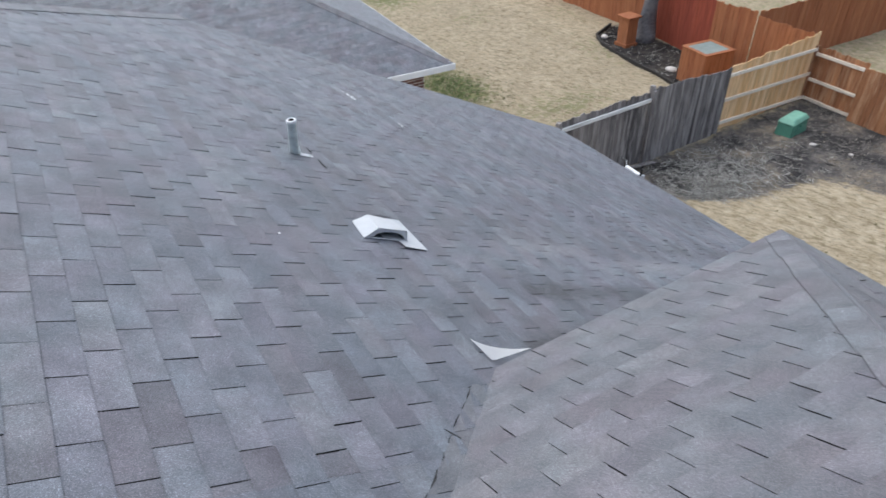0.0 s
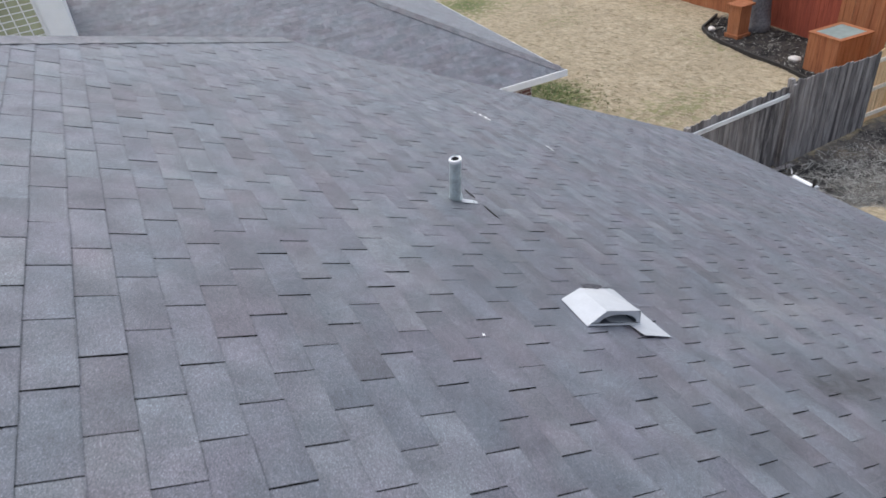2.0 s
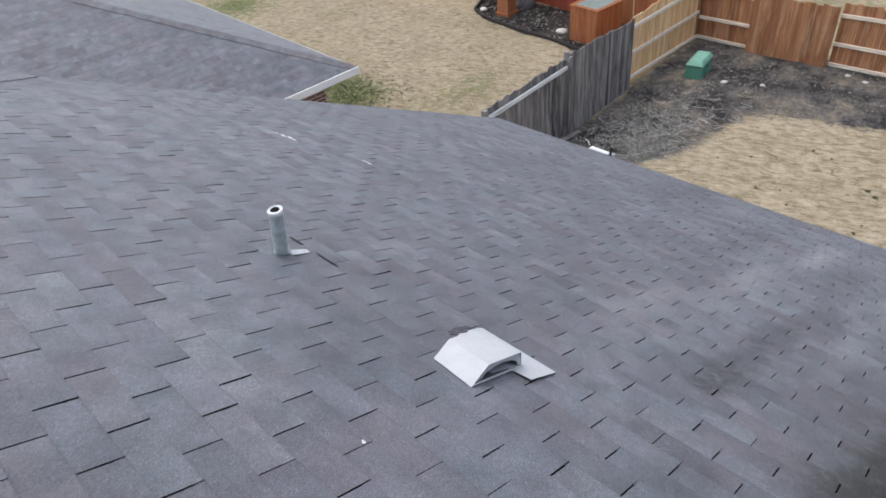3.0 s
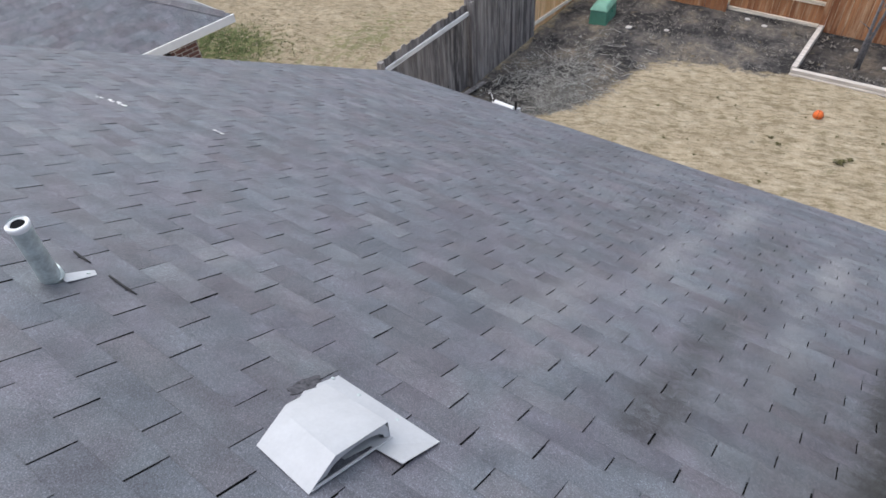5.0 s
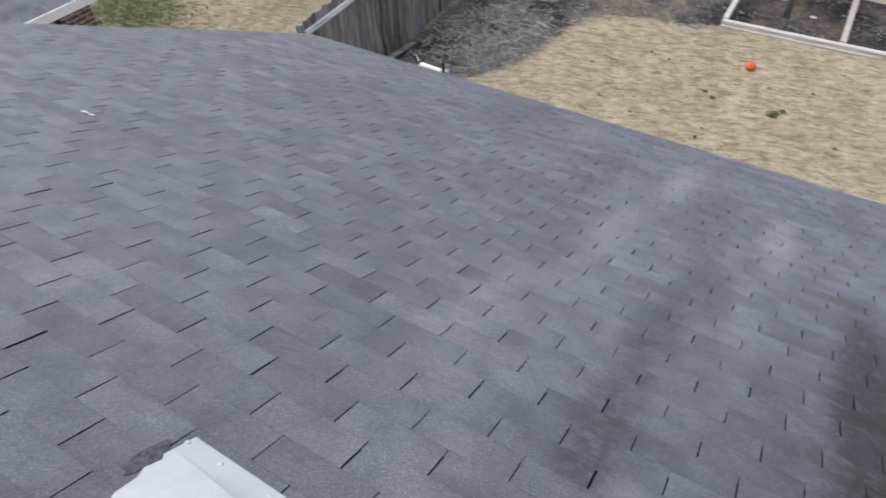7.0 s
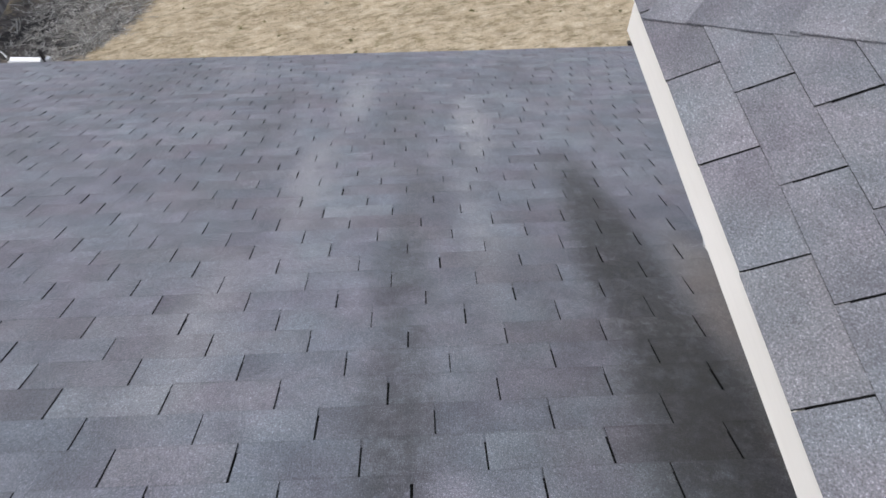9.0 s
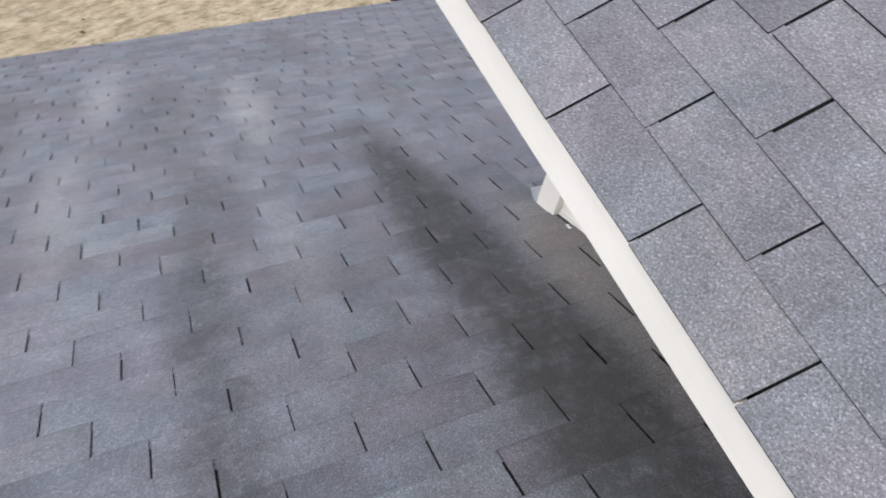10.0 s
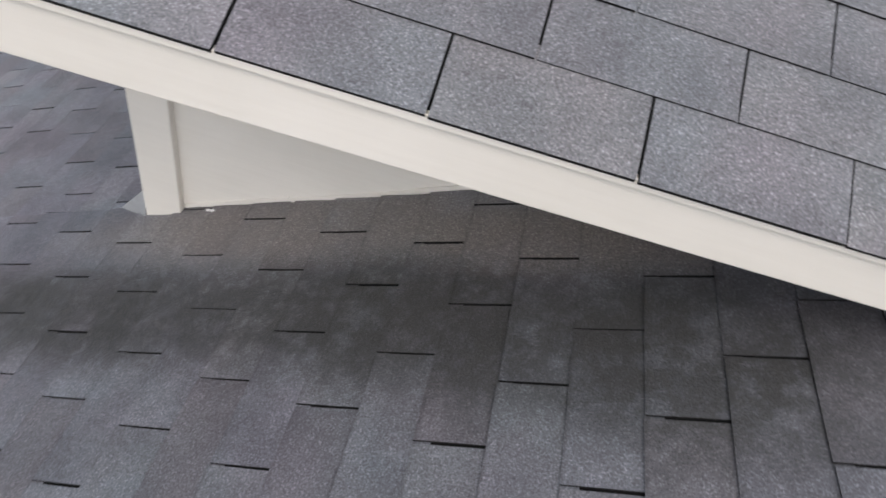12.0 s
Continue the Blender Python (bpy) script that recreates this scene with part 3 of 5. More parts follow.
def caps(parent, a, b, slope_l, slope_r, up_n, width=0.145, expo=0.135, name="cap_shingle"):
    """Folded cap shingles along a hip or ridge from a (low) to b (high). slope_l, slope_r: unit ways down each side, square to the line."""
    a, b = Vector(a), Vector(b)
    way = (b - a).normalized()
    count = int((b - a).length / expo)
    rng = random.Random(3)
    for i in range(count):
        s0, s1 = i * expo, (i + 1) * expo + 0.03
        w0 = width + rng.uniform(-0.006, 0.006)
        lift0, lift1 = 0.011 + rng.uniform(0, 0.003), 0.007
        rows = []
        for s, lift in ((s0, lift0), (s1, lift1)):
            c = a + way * s + up_n * lift
            rows.append([c + slope_l * w0, c + slope_l * 0.03 + up_n * 0.002, c + up_n * 0.004, c + slope_r * 0.03 + up_n * 0.002, c + slope_r * w0])
        pts = rows[0] + rows[1] + [p - up_n * 0.004 for p in rows[0]] + [p - up_n * 0.004 for p in rows[1]]
        fs = [(j, j + 1, j + 6, j + 5) for j in range(4)] + [(j + 10, j + 11, j + 1, j) for j in range(4)] + [(10, 0, 5, 15), (4, 14, 19, 9)]
        me = bpy.data.meshes.new(name)
        me.from_pydata(pts, [], fs)
        me.materials.append(M_CAP)
        ob = new(name, me)
        ob.parent = parent


main_roof = thing("main_shingles", (0, 0, Z0), "grey blended three-tab asphalt shingles with dark streaks on the main slope", "shingle roof", kind="structure")
main_roof.location = (0, 0, 0)
V2 = VALLEY
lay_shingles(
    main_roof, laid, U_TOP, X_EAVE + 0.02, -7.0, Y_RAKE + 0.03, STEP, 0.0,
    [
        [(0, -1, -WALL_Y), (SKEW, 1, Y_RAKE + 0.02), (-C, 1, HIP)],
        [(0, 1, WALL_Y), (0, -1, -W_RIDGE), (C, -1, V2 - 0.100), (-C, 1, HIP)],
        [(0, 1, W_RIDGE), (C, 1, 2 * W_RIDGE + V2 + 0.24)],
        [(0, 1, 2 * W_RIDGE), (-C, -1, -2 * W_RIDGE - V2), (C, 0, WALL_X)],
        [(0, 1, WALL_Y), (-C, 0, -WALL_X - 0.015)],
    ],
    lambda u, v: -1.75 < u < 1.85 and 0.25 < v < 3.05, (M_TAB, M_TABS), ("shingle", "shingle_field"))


def wing(u, v, h=0.0):
    """The wing's slope: u up from the eave is minus; v along the eave."""
    return Vector((v, W_EAVE + u * C + h * S, W_Z - u * S + h * C))


def wing_laid(u, v, h=0.0):
    """The wing's slope as its courses were laid: the upper ones run a little askew."""
    k = min(1.0, max(0.0, (-u / EXPO - 0.5) / 3))
    return wing(u - 0.045 * k * (max(-1.1, min(0.7, v)) + 0.25), v, h)


wing_roof = thing("wing_shingles", (0, 0, 0), "grey blended three-tab asphalt shingles on the raised wing", "shingle roof", kind="structure")
W_TOP = (W_RIDGE - W_EAVE) / C
lay_shingles(
    wing_roof, wing_laid, W_TOP, 0.0, W_RIDGE + VALLEY, W_END + 0.02, 0.4167, 0.106,
    [[(C, -1, -(VALLEY + W_EAVE) - 0.004), (-C, 1, W_HIP + W_EAVE)]],
    lambda u, v: u > -1.3 and -1.3 < v < 1.7, (M_WTAB, M_WTABS), ("shingle", "shingle_field"), TAB=0.305, butt=0.0032, slot=0.0066)


def wing_end(u, v, h=0.0):
    return Vector((W_END + u * C + h * S, v, W_Z - u * S + h * C))


end_roof = thing("wing_end_shingles", (0, 0, 0), "grey asphalt shingles on the wing's hip end", "shingle roof", kind="structure")
lay_shingles(
    end_roof, wing_end, W_TOP, 0.0, Y_SOUTH, W_EAVE, 0.42, 0.1,
    [[(-C, 1, W_EAVE), (-C, -1, -Y_SOUTH)]],
    lambda u, v: False, (M_WTAB, M_WTABS), ("shingle", "shingle_field"))

def wing_south(u, v, h=0.0):
    return Vector((v, Y_SOUTH - u * C - h * S, W_Z - u * S + h * C))


lay_shingles(
    wing_roof, wing_south, W_TOP, 0.0, W_RIDGE + VALLEY, W_END + 0.02, 0.425, 0.2,
    [[(C, -1, -(VALLEY + W_EAVE)), (-C, 1, W_HIP + W_EAVE)]],
    lambda u, v: False, (M_WTAB, M_WTABS), ("shingle", "shingle_field"))


def back(u, v, h=0.0):
    return Vector((X_TOP - DEEP - u * C - h * S, v, ZH - u * S + h * C))


def hip_end(u, v, h=0.0):
    return Vector((v, Y_HIP + u * C + h * S, ZH - u * S + h * C))


back_roof = thing("back_shingles", (0, 0, 0), "grey asphalt shingles on the back slope and hip end", "shingle roof", kind="structure")
lay_shingles(back_roof, back, -DEEP / C, 0.0, -7.0, Y_HIP, STEP, 0.1, [[(-C, 0, DEEP), (C, 1, Y_HIP)][:1] + [(C, 1, Y_HIP), (0, -1, 7.0)]], lambda u, v: False, (M_WTAB, M_WTABS), ("shingle", "shingle_field"))
lay_shingles(back_roof, hip_end, -DEEP / C, 0.0, X_TOP - DEEP, X_HIPTOP, STEP, 0.1, [[(-C, 0, DEEP), (-C, 1, X_HIPTOP), (-C, -1, -(X_TOP - DEEP))]], lambda u, v: False, (M_WTAB, M_WTABS), ("shingle", "shingle_field"))

FALL_R = Vector((0.7071, -0.7071, -0.7071 * T)).normalized()
FALL_L = Vector((-0.7071, 0.7071, -0.7071 * T)).normalized()
CAP_UP = Vector((0.25, 0.25, 0.935)).normalized()
# hip caps: wing hip and the upper hip of the main slope
caps(wing_roof, (W_END - 0.08, W_EAVE - 0.08, W_Z + 0.08 * T), (W_RIDGE + W_HIP, W_RIDGE, Z_WRIDGE), FALL_L, FALL_R, CAP_UP, width=0.125)
caps(main_roof, (X_HIPTOP, Y_HIP, ZH), (X_TOP, X_TOP + HIP, Z_TOP), FALL_R, FALL_L, CAP_UP, width=0.15)

caps(main_roof, (X_TOP, X_TOP + HIP, Z_TOP), (X_TOP, -7.0, Z_TOP), Vector((C, 0, -S)), Vector((-C, 0, -S)), Vector((0, 0, 1)), width=0.15)
# tarred seam of the valley
CUT = 0.100           # the cut edge of the wing's shingles lies this far past the valley, along x
rng = random.Random(5)
vb = bmesh.new()
for k in range(12):
    y0, y1 = W_EAVE - 0.10 - k * 0.27, W_EAVE - 0.10 - (k + 1) * 0.27 + 0.004
    vs = [vb.verts.new((x, y, Z0 - x * T + h)) for x, y, h in ((y0 + VALLEY - CUT, y0, 0.0065), (y0 + VALLEY + 0.006, y0, 0.004), (y1 + VALLEY + 0.006, y1, 0.004), (y1 + VALLEY - CUT, y1, 0.0065))]
    vs += [vb.verts.new(v.co - Vector((0, 0, 0.008))) for v in vs]
    for f in ((0, 1, 2, 3), (4, 5, 1, 0), (5, 6, 2, 1), (6, 7, 3, 2), (7, 4, 0, 3)):
        vb.faces.new([vs[q] for q in f])
bmesh.ops.recalc_face_normals(vb, faces=vb.faces[:])
tagged(part("trim_valley_lap", vb, M_WTABS, None), "grey shingles of the wing lapped over the valley", "valley lap", kind="structure")
vb = bmesh.new()
y = W_EAVE - 0.12
while y > W_RIDGE:
    ln = rng.uniform(0.03, 0.10)
    pts = [Vector((q + VALLEY - CUT - 0.004 + rng.uniform(-0.006, 0.006), q, 0)) for q in (y, y - ln * 0.5, y - ln)]
    tube(vb, [Vector((q.x, q.y, Z0 - q.x * T + 0.004)) for q in pts], [0.002, rng.uniform(0.003, 0.006), 0.002], 6)
    if rng.random() < 0.4:
        a = Vector((y + VALLEY - CUT, y, 0))
        tube(vb, [Vector((a.x + d * 0.02, a.y - d * 0.03, Z0 - (a.x + d * 0.02) * T + 0.007)) for d in (-1, 0, 1)], [0.002, 0.004, 0.002], 6)
    y -= ln + rng.uniform(0.0, 0.05)
tagged(part("trim_valley_seam", vb, M_TAR, None), "dark broken tar seam along the roof valley", "valley seam", kind="structure")

# ---- wing fascia, soffit and wall ----
F_Y, F_TOP, F_BOT = 0.436, W_Z - 0.003, Z0 + 0.164
fb = bmesh.new()
box(fb, W_EAVE + VALLEY + 0.0, W_END - 0.02, F_Y - 0.02, F_Y, F_BOT, F_TOP - 0.006, bevel=0.003)
for v in fb.verts:      # its lower edge falls a little towards the end
    if v.co.z < F_BOT + 0.03:
        v.co.z -= 0.013 * (v.co.x - 0.5)
fascia = tagged(part("trim_wing_fascia", fb, M_CREAM, None), "cream painted fascia board along the wing eave", "fascia", kind="structure")
db = bmesh.new()
box(db, W_EAVE + VALLEY + 0.02, W_END - 0.015, F_Y + 0.0006, F_Y + 0.0072, F_TOP - 0.014, F_TOP + 0.0035, bevel=0.0015)
part("drip_edge", db, M_CREAM, fascia)
eb = bmesh.new()
box(eb, W_END - 0.04, W_END - 0.02, Y_SOUTH, F_Y - 0.02, F_BOT, F_TOP - 0.012, bevel=0.003)
tagged(part("trim_wing_end_fascia", eb, M_CREAM, None), "cream painted fascia board at the wing's end", "fascia", kind="structure")
sb = bmesh.new()
box(sb, W_EAVE + VALLEY, W_END - 0.04, WALL_Y, F_Y - 0.02, F_BOT + 0.012, F_BOT + 0.022)
box(sb, WALL_X, W_END - 0.04, Y_SOUTH, WALL_Y, F_BOT + 0.012, F_BOT + 0.022)
tagged(part("trim_soffit", sb, M_CREAM, None), "cream painted soffit under the wing eave", "soffit", kind="structure")


def main_z(x):
    return Z0 - x * T


wb = bmesh.new()
pl = [(-0.35, F_BOT + 0.015), (WALL_X - 0.004, main_z(WALL_X) - 0.05), (WALL_X - 0.004, F_BOT + 0.015)]
fr, bk = [wb.verts.new((x, WALL_Y - 0.012, z)) for x, z in pl], [wb.verts.new((x, WALL_Y - 0.14, z)) for x, z in pl]
wb.faces.new(fr[::-1]), wb.faces.new(bk)
for i in range(3):
    j = (i + 1) % 3
    wb.faces.new((fr[i], fr[j], bk[j], bk[i]))
bmesh.ops.recalc_face_normals(wb, faces=wb.faces[:])
wing_wall = tagged(part("wall_wing", wb, M_CREAM, None), "cream painted panel siding of the wing above the roof", "wall", kind="structure")
part("end_panel", boxes(WALL_X - 0.13, WALL_X - 0.012, Y_SOUTH + 0.5, WALL_Y - 0.14, Z0 - 1.9, F_BOT + 0.015), M_CREAM, wing_wall)
# bottom lip of the siding, in two lengths that do not quite meet
for x0, x1, drop in ((WALL_X - 0.10, 0.93, 0.0), (0.925, 0.62, 0.006), (0.615, 0.2, 0.0)):
    lb = slab([(x1, WALL_Y - 0.008, main_z(x1) + 0.022 - drop), (x0, WALL_Y - 0.008, main_z(x0) + 0.022 - drop), (x0, WALL_Y - 0.014, main_z(x0) + 0.022 - drop), (x1, WALL_Y - 0.014, main_z(x1) + 0.022 - drop)], 0.014)
    part("siding_lip", lb, M_CREAM, wing_wall)
cbm = bmesh.new()
box(cbm, WALL_X - 0.095, WALL_X + 0.012, WALL_Y - 0.012, WALL_Y + 0.012, main_z(WALL_X) - 0.03, F_BOT + 0.012, bevel=0.003)
part("corner_board", cbm, M_CREAM, wing_wall)
cbm = bmesh.new()
box(cbm, WALL_X - 0.012, WALL_X + 0.012, WALL_Y - 0.10, WALL_Y - 0.013, main_z(WALL_X) - 0.05, F_BOT + 0.012, bevel=0.003)
part("corner_board", cbm, M_CREAM, wing_wall)
# step flashing at the foot of the corner board
fl = bmesh.new()
foot = main_z(WALL_X + 0.013)
q = [roof((WALL_X + 0.115) / C, WALL_Y - 0.03, 0.006), Vector((WALL_X + 0.014, WALL_Y + 0.016, foot + 0.004)), Vector((WALL_X + 0.014, WALL_Y - 0.01, foot + 0.095))]
vs = [fl.verts.new(p) for p in q]
fl.faces.new(vs)
bmesh.ops.solidify(fl, geom=fl.faces[:], thickness=0.002)
part("flashing", fl, plain("bare_metal", (0.66, 0.68, 0.70), 0.45, 0.2, var=0.1), wing_wall, "bare pale metal flashing")

# curled end of the white drip metal where the eave runs into the valley
cm = bmesh.new()
a0, a1, a2 = Vector((-0.570, 0.644, 5.912)), roof(-0.60, 0.495, 0.012), Vector((-0.325, W_EAVE + 0.004, W_Z + 0.02))
inner = roof(-0.565, 0.545, 0.03)
N = 14
outer_v, inner_v = [], []
for i in range(N + 1):
    t = i / N
    if t < 0.45:
        o = a0.lerp(a1, t / 0.45)
    else:
        o = a1.lerp(a2, (t - 0.45) / 0.55)
    e = (1 - t) ** 2 * a0 + 2 * t * (1 - t) * inner + t * t * a2
    outer_v.append(cm.verts.new(o))
    inner_v.append(cm.verts.new(e))
for i in range(N):
    try:
        cm.faces.new((outer_v[i], outer_v[i + 1], inner_v[i + 1], inner_v[i]))
    except ValueError:
        pass
bmesh.ops.solidify(cm, geom=cm.faces[:], thickness=0.002)
tagged(part("curled_flashing", cm, M_WHITE, None), "white curled flashing end at the valley", "flashing")


# ---- vents on the main slope ----
def roof_frame(u, v, h=0.0):
    return Matrix.Translation(roof(u, v, h)) @ Matrix.Rotation(PITCH, 4, "Y")


def build_box_vent():
    th = thing("roof_vent", roof(-0.518, 1.855), "white enamelled slant-back roof vent on a flat flange", "roof vent")
    m = roof_frame(-0.518, 1.855) @ Matrix.Rotation(radians(-0.6), 4, "Z") @ Matrix.Scale(0.98, 4) @ Matrix.Translation((0.56, -1.84, 0))

    def put(bm, name, mat, label=""):
        for v in bm.verts:
            v.co = m @ v.co
        ob = part(name, bm, mat, th, label)
        ob.matrix_parent_inverse = Matrix.Translation(th.location).inverted()
        return ob

    # flange with a ragged upper edge where the shingles overlap it
    pts = [(-0.60, 1.745), (-0.50, 1.735), (-0.50, 1.618), (-0.325, 1.608), (-0.318, 2.035), (-0.41, 2.045), (-0.425, 2.032), (-0.47, 2.042), (-0.50, 2.028), (-0.56, 1.99), (-0.62, 1.92)]
    fb = prism(pts, 0.0075, 0.0095)
    for v in fb.verts:
        if v.co.y < 1.65:
            v.co.z += 0.012 if v.co.x < -0.4 else 0.003
    put(fb, "flange", M_VENT)
    # hood: sloping back, open front
    bm = bmesh.new()
    F = [bm.verts.new(p) for p in ((-0.765, 1.716, 0.007), (-0.682, 1.717, 0.086), (-0.462, 1.719, 0.086), (-0.424, 1.722, 0.010))]
    R = [bm.verts.new(p) for p in ((-0.744, 1.942, 0.007), (-0.636, 1.962, 0.058), (-0.385, 2.030, 0.010), (-0.56, 2.026, 0.009))]
    for ring in ((F[0], F[1], R[0]), (F[1], R[1], R[0]), (F[1], F[2], R[1]), (F[2], R[2], R[1]), (F[2], F[3], R[2]), (R[0], R[1], R[3]), (R[1], R[2], R[3])):
        bm.faces.new(ring)
    bmesh.ops.recalc_face_normals(bm, faces=bm.faces[:])
    for f in bm.faces:
        f.smooth = True
    bm.edges.ensure_lookup_table()
    keep = [e for e in bm.edges if {F[1], R[1]} == set(e.verts) or {F[2], R[2]} == set(e.verts) or len(e.link_faces) < 2]
    for e in keep:
        e.smooth = False
    bmesh.ops.solidify(bm, geom=bm.faces[:], thickness=0.002)
    put(bm, "hood", M_VENT)
    # front frame: a sill and two cheeks round an arched throat
    bm = bmesh.new()
    N = 14
    arch = [(-0.570 - 0.118 * math.cos(math.pi * i / N), 0.018 + 0.042 * math.sin(math.pi * i / N)) for i in range(N + 1)]
    rim_o = []
    for i in range(N + 1):
        t = i / N
        x = -0.757 + 0.331 * t
        z = min(0.083, 0.010 + (x + 0.757) * 0.95, 0.010 + (-0.426 - x) * 2.0)
        rim_o.append((x, max(z, 0.012)))
    a = [bm.verts.new((x, 1.7235, z)) for x, z in rim_o]
    b = [bm.verts.new((x, 1.7265, z)) for x, z in arch]
    for i in range(N):
        bm.faces.new((a[i], a[i + 1], b[i + 1], b[i]))
    box(bm, -0.757, -0.424, 1.713, 1.722, 0.0095, 0.016, bevel=0.002)
    put(bm, "front_frame", M_VENT)
    bm = bmesh.new()
    N = 12
    arc = [(-0.570 + 0.120 * math.cos(math.pi * i / N), 0.017 + 0.044 * math.sin(math.pi * i / N)) for i in range(N + 1)]
    vs = [bm.verts.new((x, 1.7275, z)) for x, z in arc] + [bm.verts.new((-0.56 + (x + 0.57) * 0.8, 1.80, z * 0.7)) for x, z in arc]
    for i in range(N):
        bm.faces.new((vs[i], vs[i + 1], vs[i + N + 2], vs[i + N + 1]))
    bm.faces.new(vs[N + 1:])
    put(bm, "throat", plain("throat_mesh", (0.075, 0.09, 0.098), 0.8, var=0.3, scale=120.0), "dark grey screened opening")
    for x, y in ((-0.345, 2.035), (-0.345, 1.92), (-0.345, 1.76), (-0.345, 1.63)):
        bm = bmesh.new()
        tube(bm, [(x, y, 0.0095), (x, y, 0.0115), (x, y, 0.0122)], [0.008, 0.007, 0.004], 10)
        put(bm, "nail", M_GALV)
    return th


build_box_vent()
rng = random.Random(17)
tp = [(-0.44 + 0.070 * math.cos(a) * rng.uniform(0.8, 1.15), 2.058 + 0.028 * math.sin(a) * rng.uniform(0.8, 1.2)) for a in [k * math.tau / 18 for k in range(18)]]
tb = prism(tp, 0.004, 0.0066)
for v in tb.verts:
    v.co = roof_frame(0.042, 0.018) @ v.co
tagged(part("tar_patch", tb, plain("dull_tar", (0.09, 0.089, 0.098), 0.9, spec=0.15, var=0.5, scale=40.0, relief=0.6), None), "dark tar smear above the roof vent", "tar patch")


def build_pipe():
    base = roof(-0.652, 3.073)
    th = thing("vent_pipe", base, "galvanised plumbing vent pipe with a lead collar", "vent pipe")
    inv = Matrix.Translation(base).inverted()
    top = Vector((-0.601, 2.965, 6.195))
    bm = bmesh.new()
    r = tube(bm, [base.lerp(top, -0.1), base.lerp(top, 0.5), top], [0.037, 0.034, 0.033], 20, caps=False)
    part("pipe", bm, M_GALV, th).matrix_parent_inverse = inv
    # solid black plug below the rim, standing in for the shade inside
    bm = tube_bm([top + Vector((0, 0, -0.004)), base.lerp(top, 0.5)], [0.023, 0.02], 20)
    part("bore_shade", bm, M_DARK, th, "dark plug put in for the shade of the pipe's mouth").matrix_parent_inverse = inv
    bm = bmesh.new()
    ring = []
    for rad, z in ((0.0335, -0.018), (0.036, -0.012), (0.0375, -0.002), (0.035, 0.004), (0.025, 0.003), (0.0225, -0.004)):
        ring.append([bm.verts.new(top + Vector((rad * (1 + 0.05 * math.sin(3 * a)) * math.cos(a), rad * math.sin(a), z))) for a in [i * math.tau / 24 for i in range(24)]])
    for p, q in zip(ring, ring[1:]):
        for i in range(24):
            bm.faces.new((p[i], p[(i + 1) % 24], q[(i + 1) % 24], q[i])).smooth = True
    part("rim", bm, M_WHITE, th, "pale rolled lead rim").matrix_parent_inverse = inv
    m = roof_frame(-0.652, 3.073)
    bm = bmesh.new()
    tube(bm, [(0, 0, 0.006), (0, 0, 0.012), (-0.012, 0, 0.04)], [0.044, 0.041, 0.036], 20)
    for v in bm.verts:
        v.co = m @ v.co
    part("collar", bm, M_GALV, th).matrix_parent_inverse = inv
    bm = prism([(0.020, -0.056), (0.130, -0.054), (0.142, -0.018), (0.120, -0.006), (0.020, 0.008)], 0.0075, 0.0095)
    for v in bm.verts:
        v.co = m @ v.co
    part("flange", bm, M_VENT, th, "pale lead flange").matrix_parent_inverse = inv
    bm = bmesh.new()
    tube(bm, [(0.112, -0.030, 0.0095), (0.112, -0.030, 0.013)], [0.008, 0.006], 10)
    for v in bm.verts:
        v.co = m @ v.co
    part("nail", bm, M_GALV, th).matrix_parent_inverse = inv
    return th


build_pipe()
# cut edges of the lifted shingle beside the pipe
for v0, v1 in ((3.12, 3.24), (2.83, 3.0)):
    bm = bmesh.new()
    m = roof_frame(-0.488, 0.0)
    tube(bm, [m @ Vector((0.012 * (i / 6 - 0.5) ** 2 - 0.002, v0 + (v1 - v0) * i / 6, 0.006)) for i in range(7)], [0.002, 0.004, 0.005, 0.0045, 0.005, 0.0045, 0.003], 7)
    tagged(part("open_joint", bm, M_TAR, None), "dark open joint in the shingles beside the pipe", "joint")


def torn_spot(u, v, lu, lv, turn, seed, flecks=4):
    """A dried white splash: a few ragged flecks close together."""
    rng = random.Random(seed)
    th = thing("bird_dropping", roof(u, v), "small white splash dried on the shingles", "splash")
    for k in range(flecks):
        m = Matrix.Translation(-th.location) @ roof_frame(u, v, 0.008) @ Matrix.Rotation(turn, 4, "Z")
        cu, cv, sz = rng.uniform(-0.5, 0.5) * lu, (k + 0.5 - flecks / 2) * 2 * lv / flecks, rng.uniform(0.6, 1.3)
        pts = [(cu + lu * 0.5 * sz * math.cos(i * math.tau / 9) * rng.uniform(0.5, 1.2), cv + lv / flecks * 1.1 * sz * math.sin(i * math.tau / 9) * rng.uniform(0.5, 1.2)) for i in range(9)]
        bm = prism(pts, 0, 0.0015)
        for w in bm.verts:
            w.co = m @ w.co
        part("fleck", bm, M_WHITE, th)
    return th


torn_spot(0.913, 5.26, 0.035, 0.09, 0.25, 1, 5)
torn_spot(0.865, 5.40, 0.016, 0.03, 0.2, 2, 2)
torn_spot(1.181, 4.517, 0.03, 0.05, 0.3, 3, 3)
torn_spot(-1.30, 1.70, 0.012, 0.009, 0.0, 5, 2)
torn_spot(1.276, -0.003, 0.010, 0.016, 1.4, 6, 2)


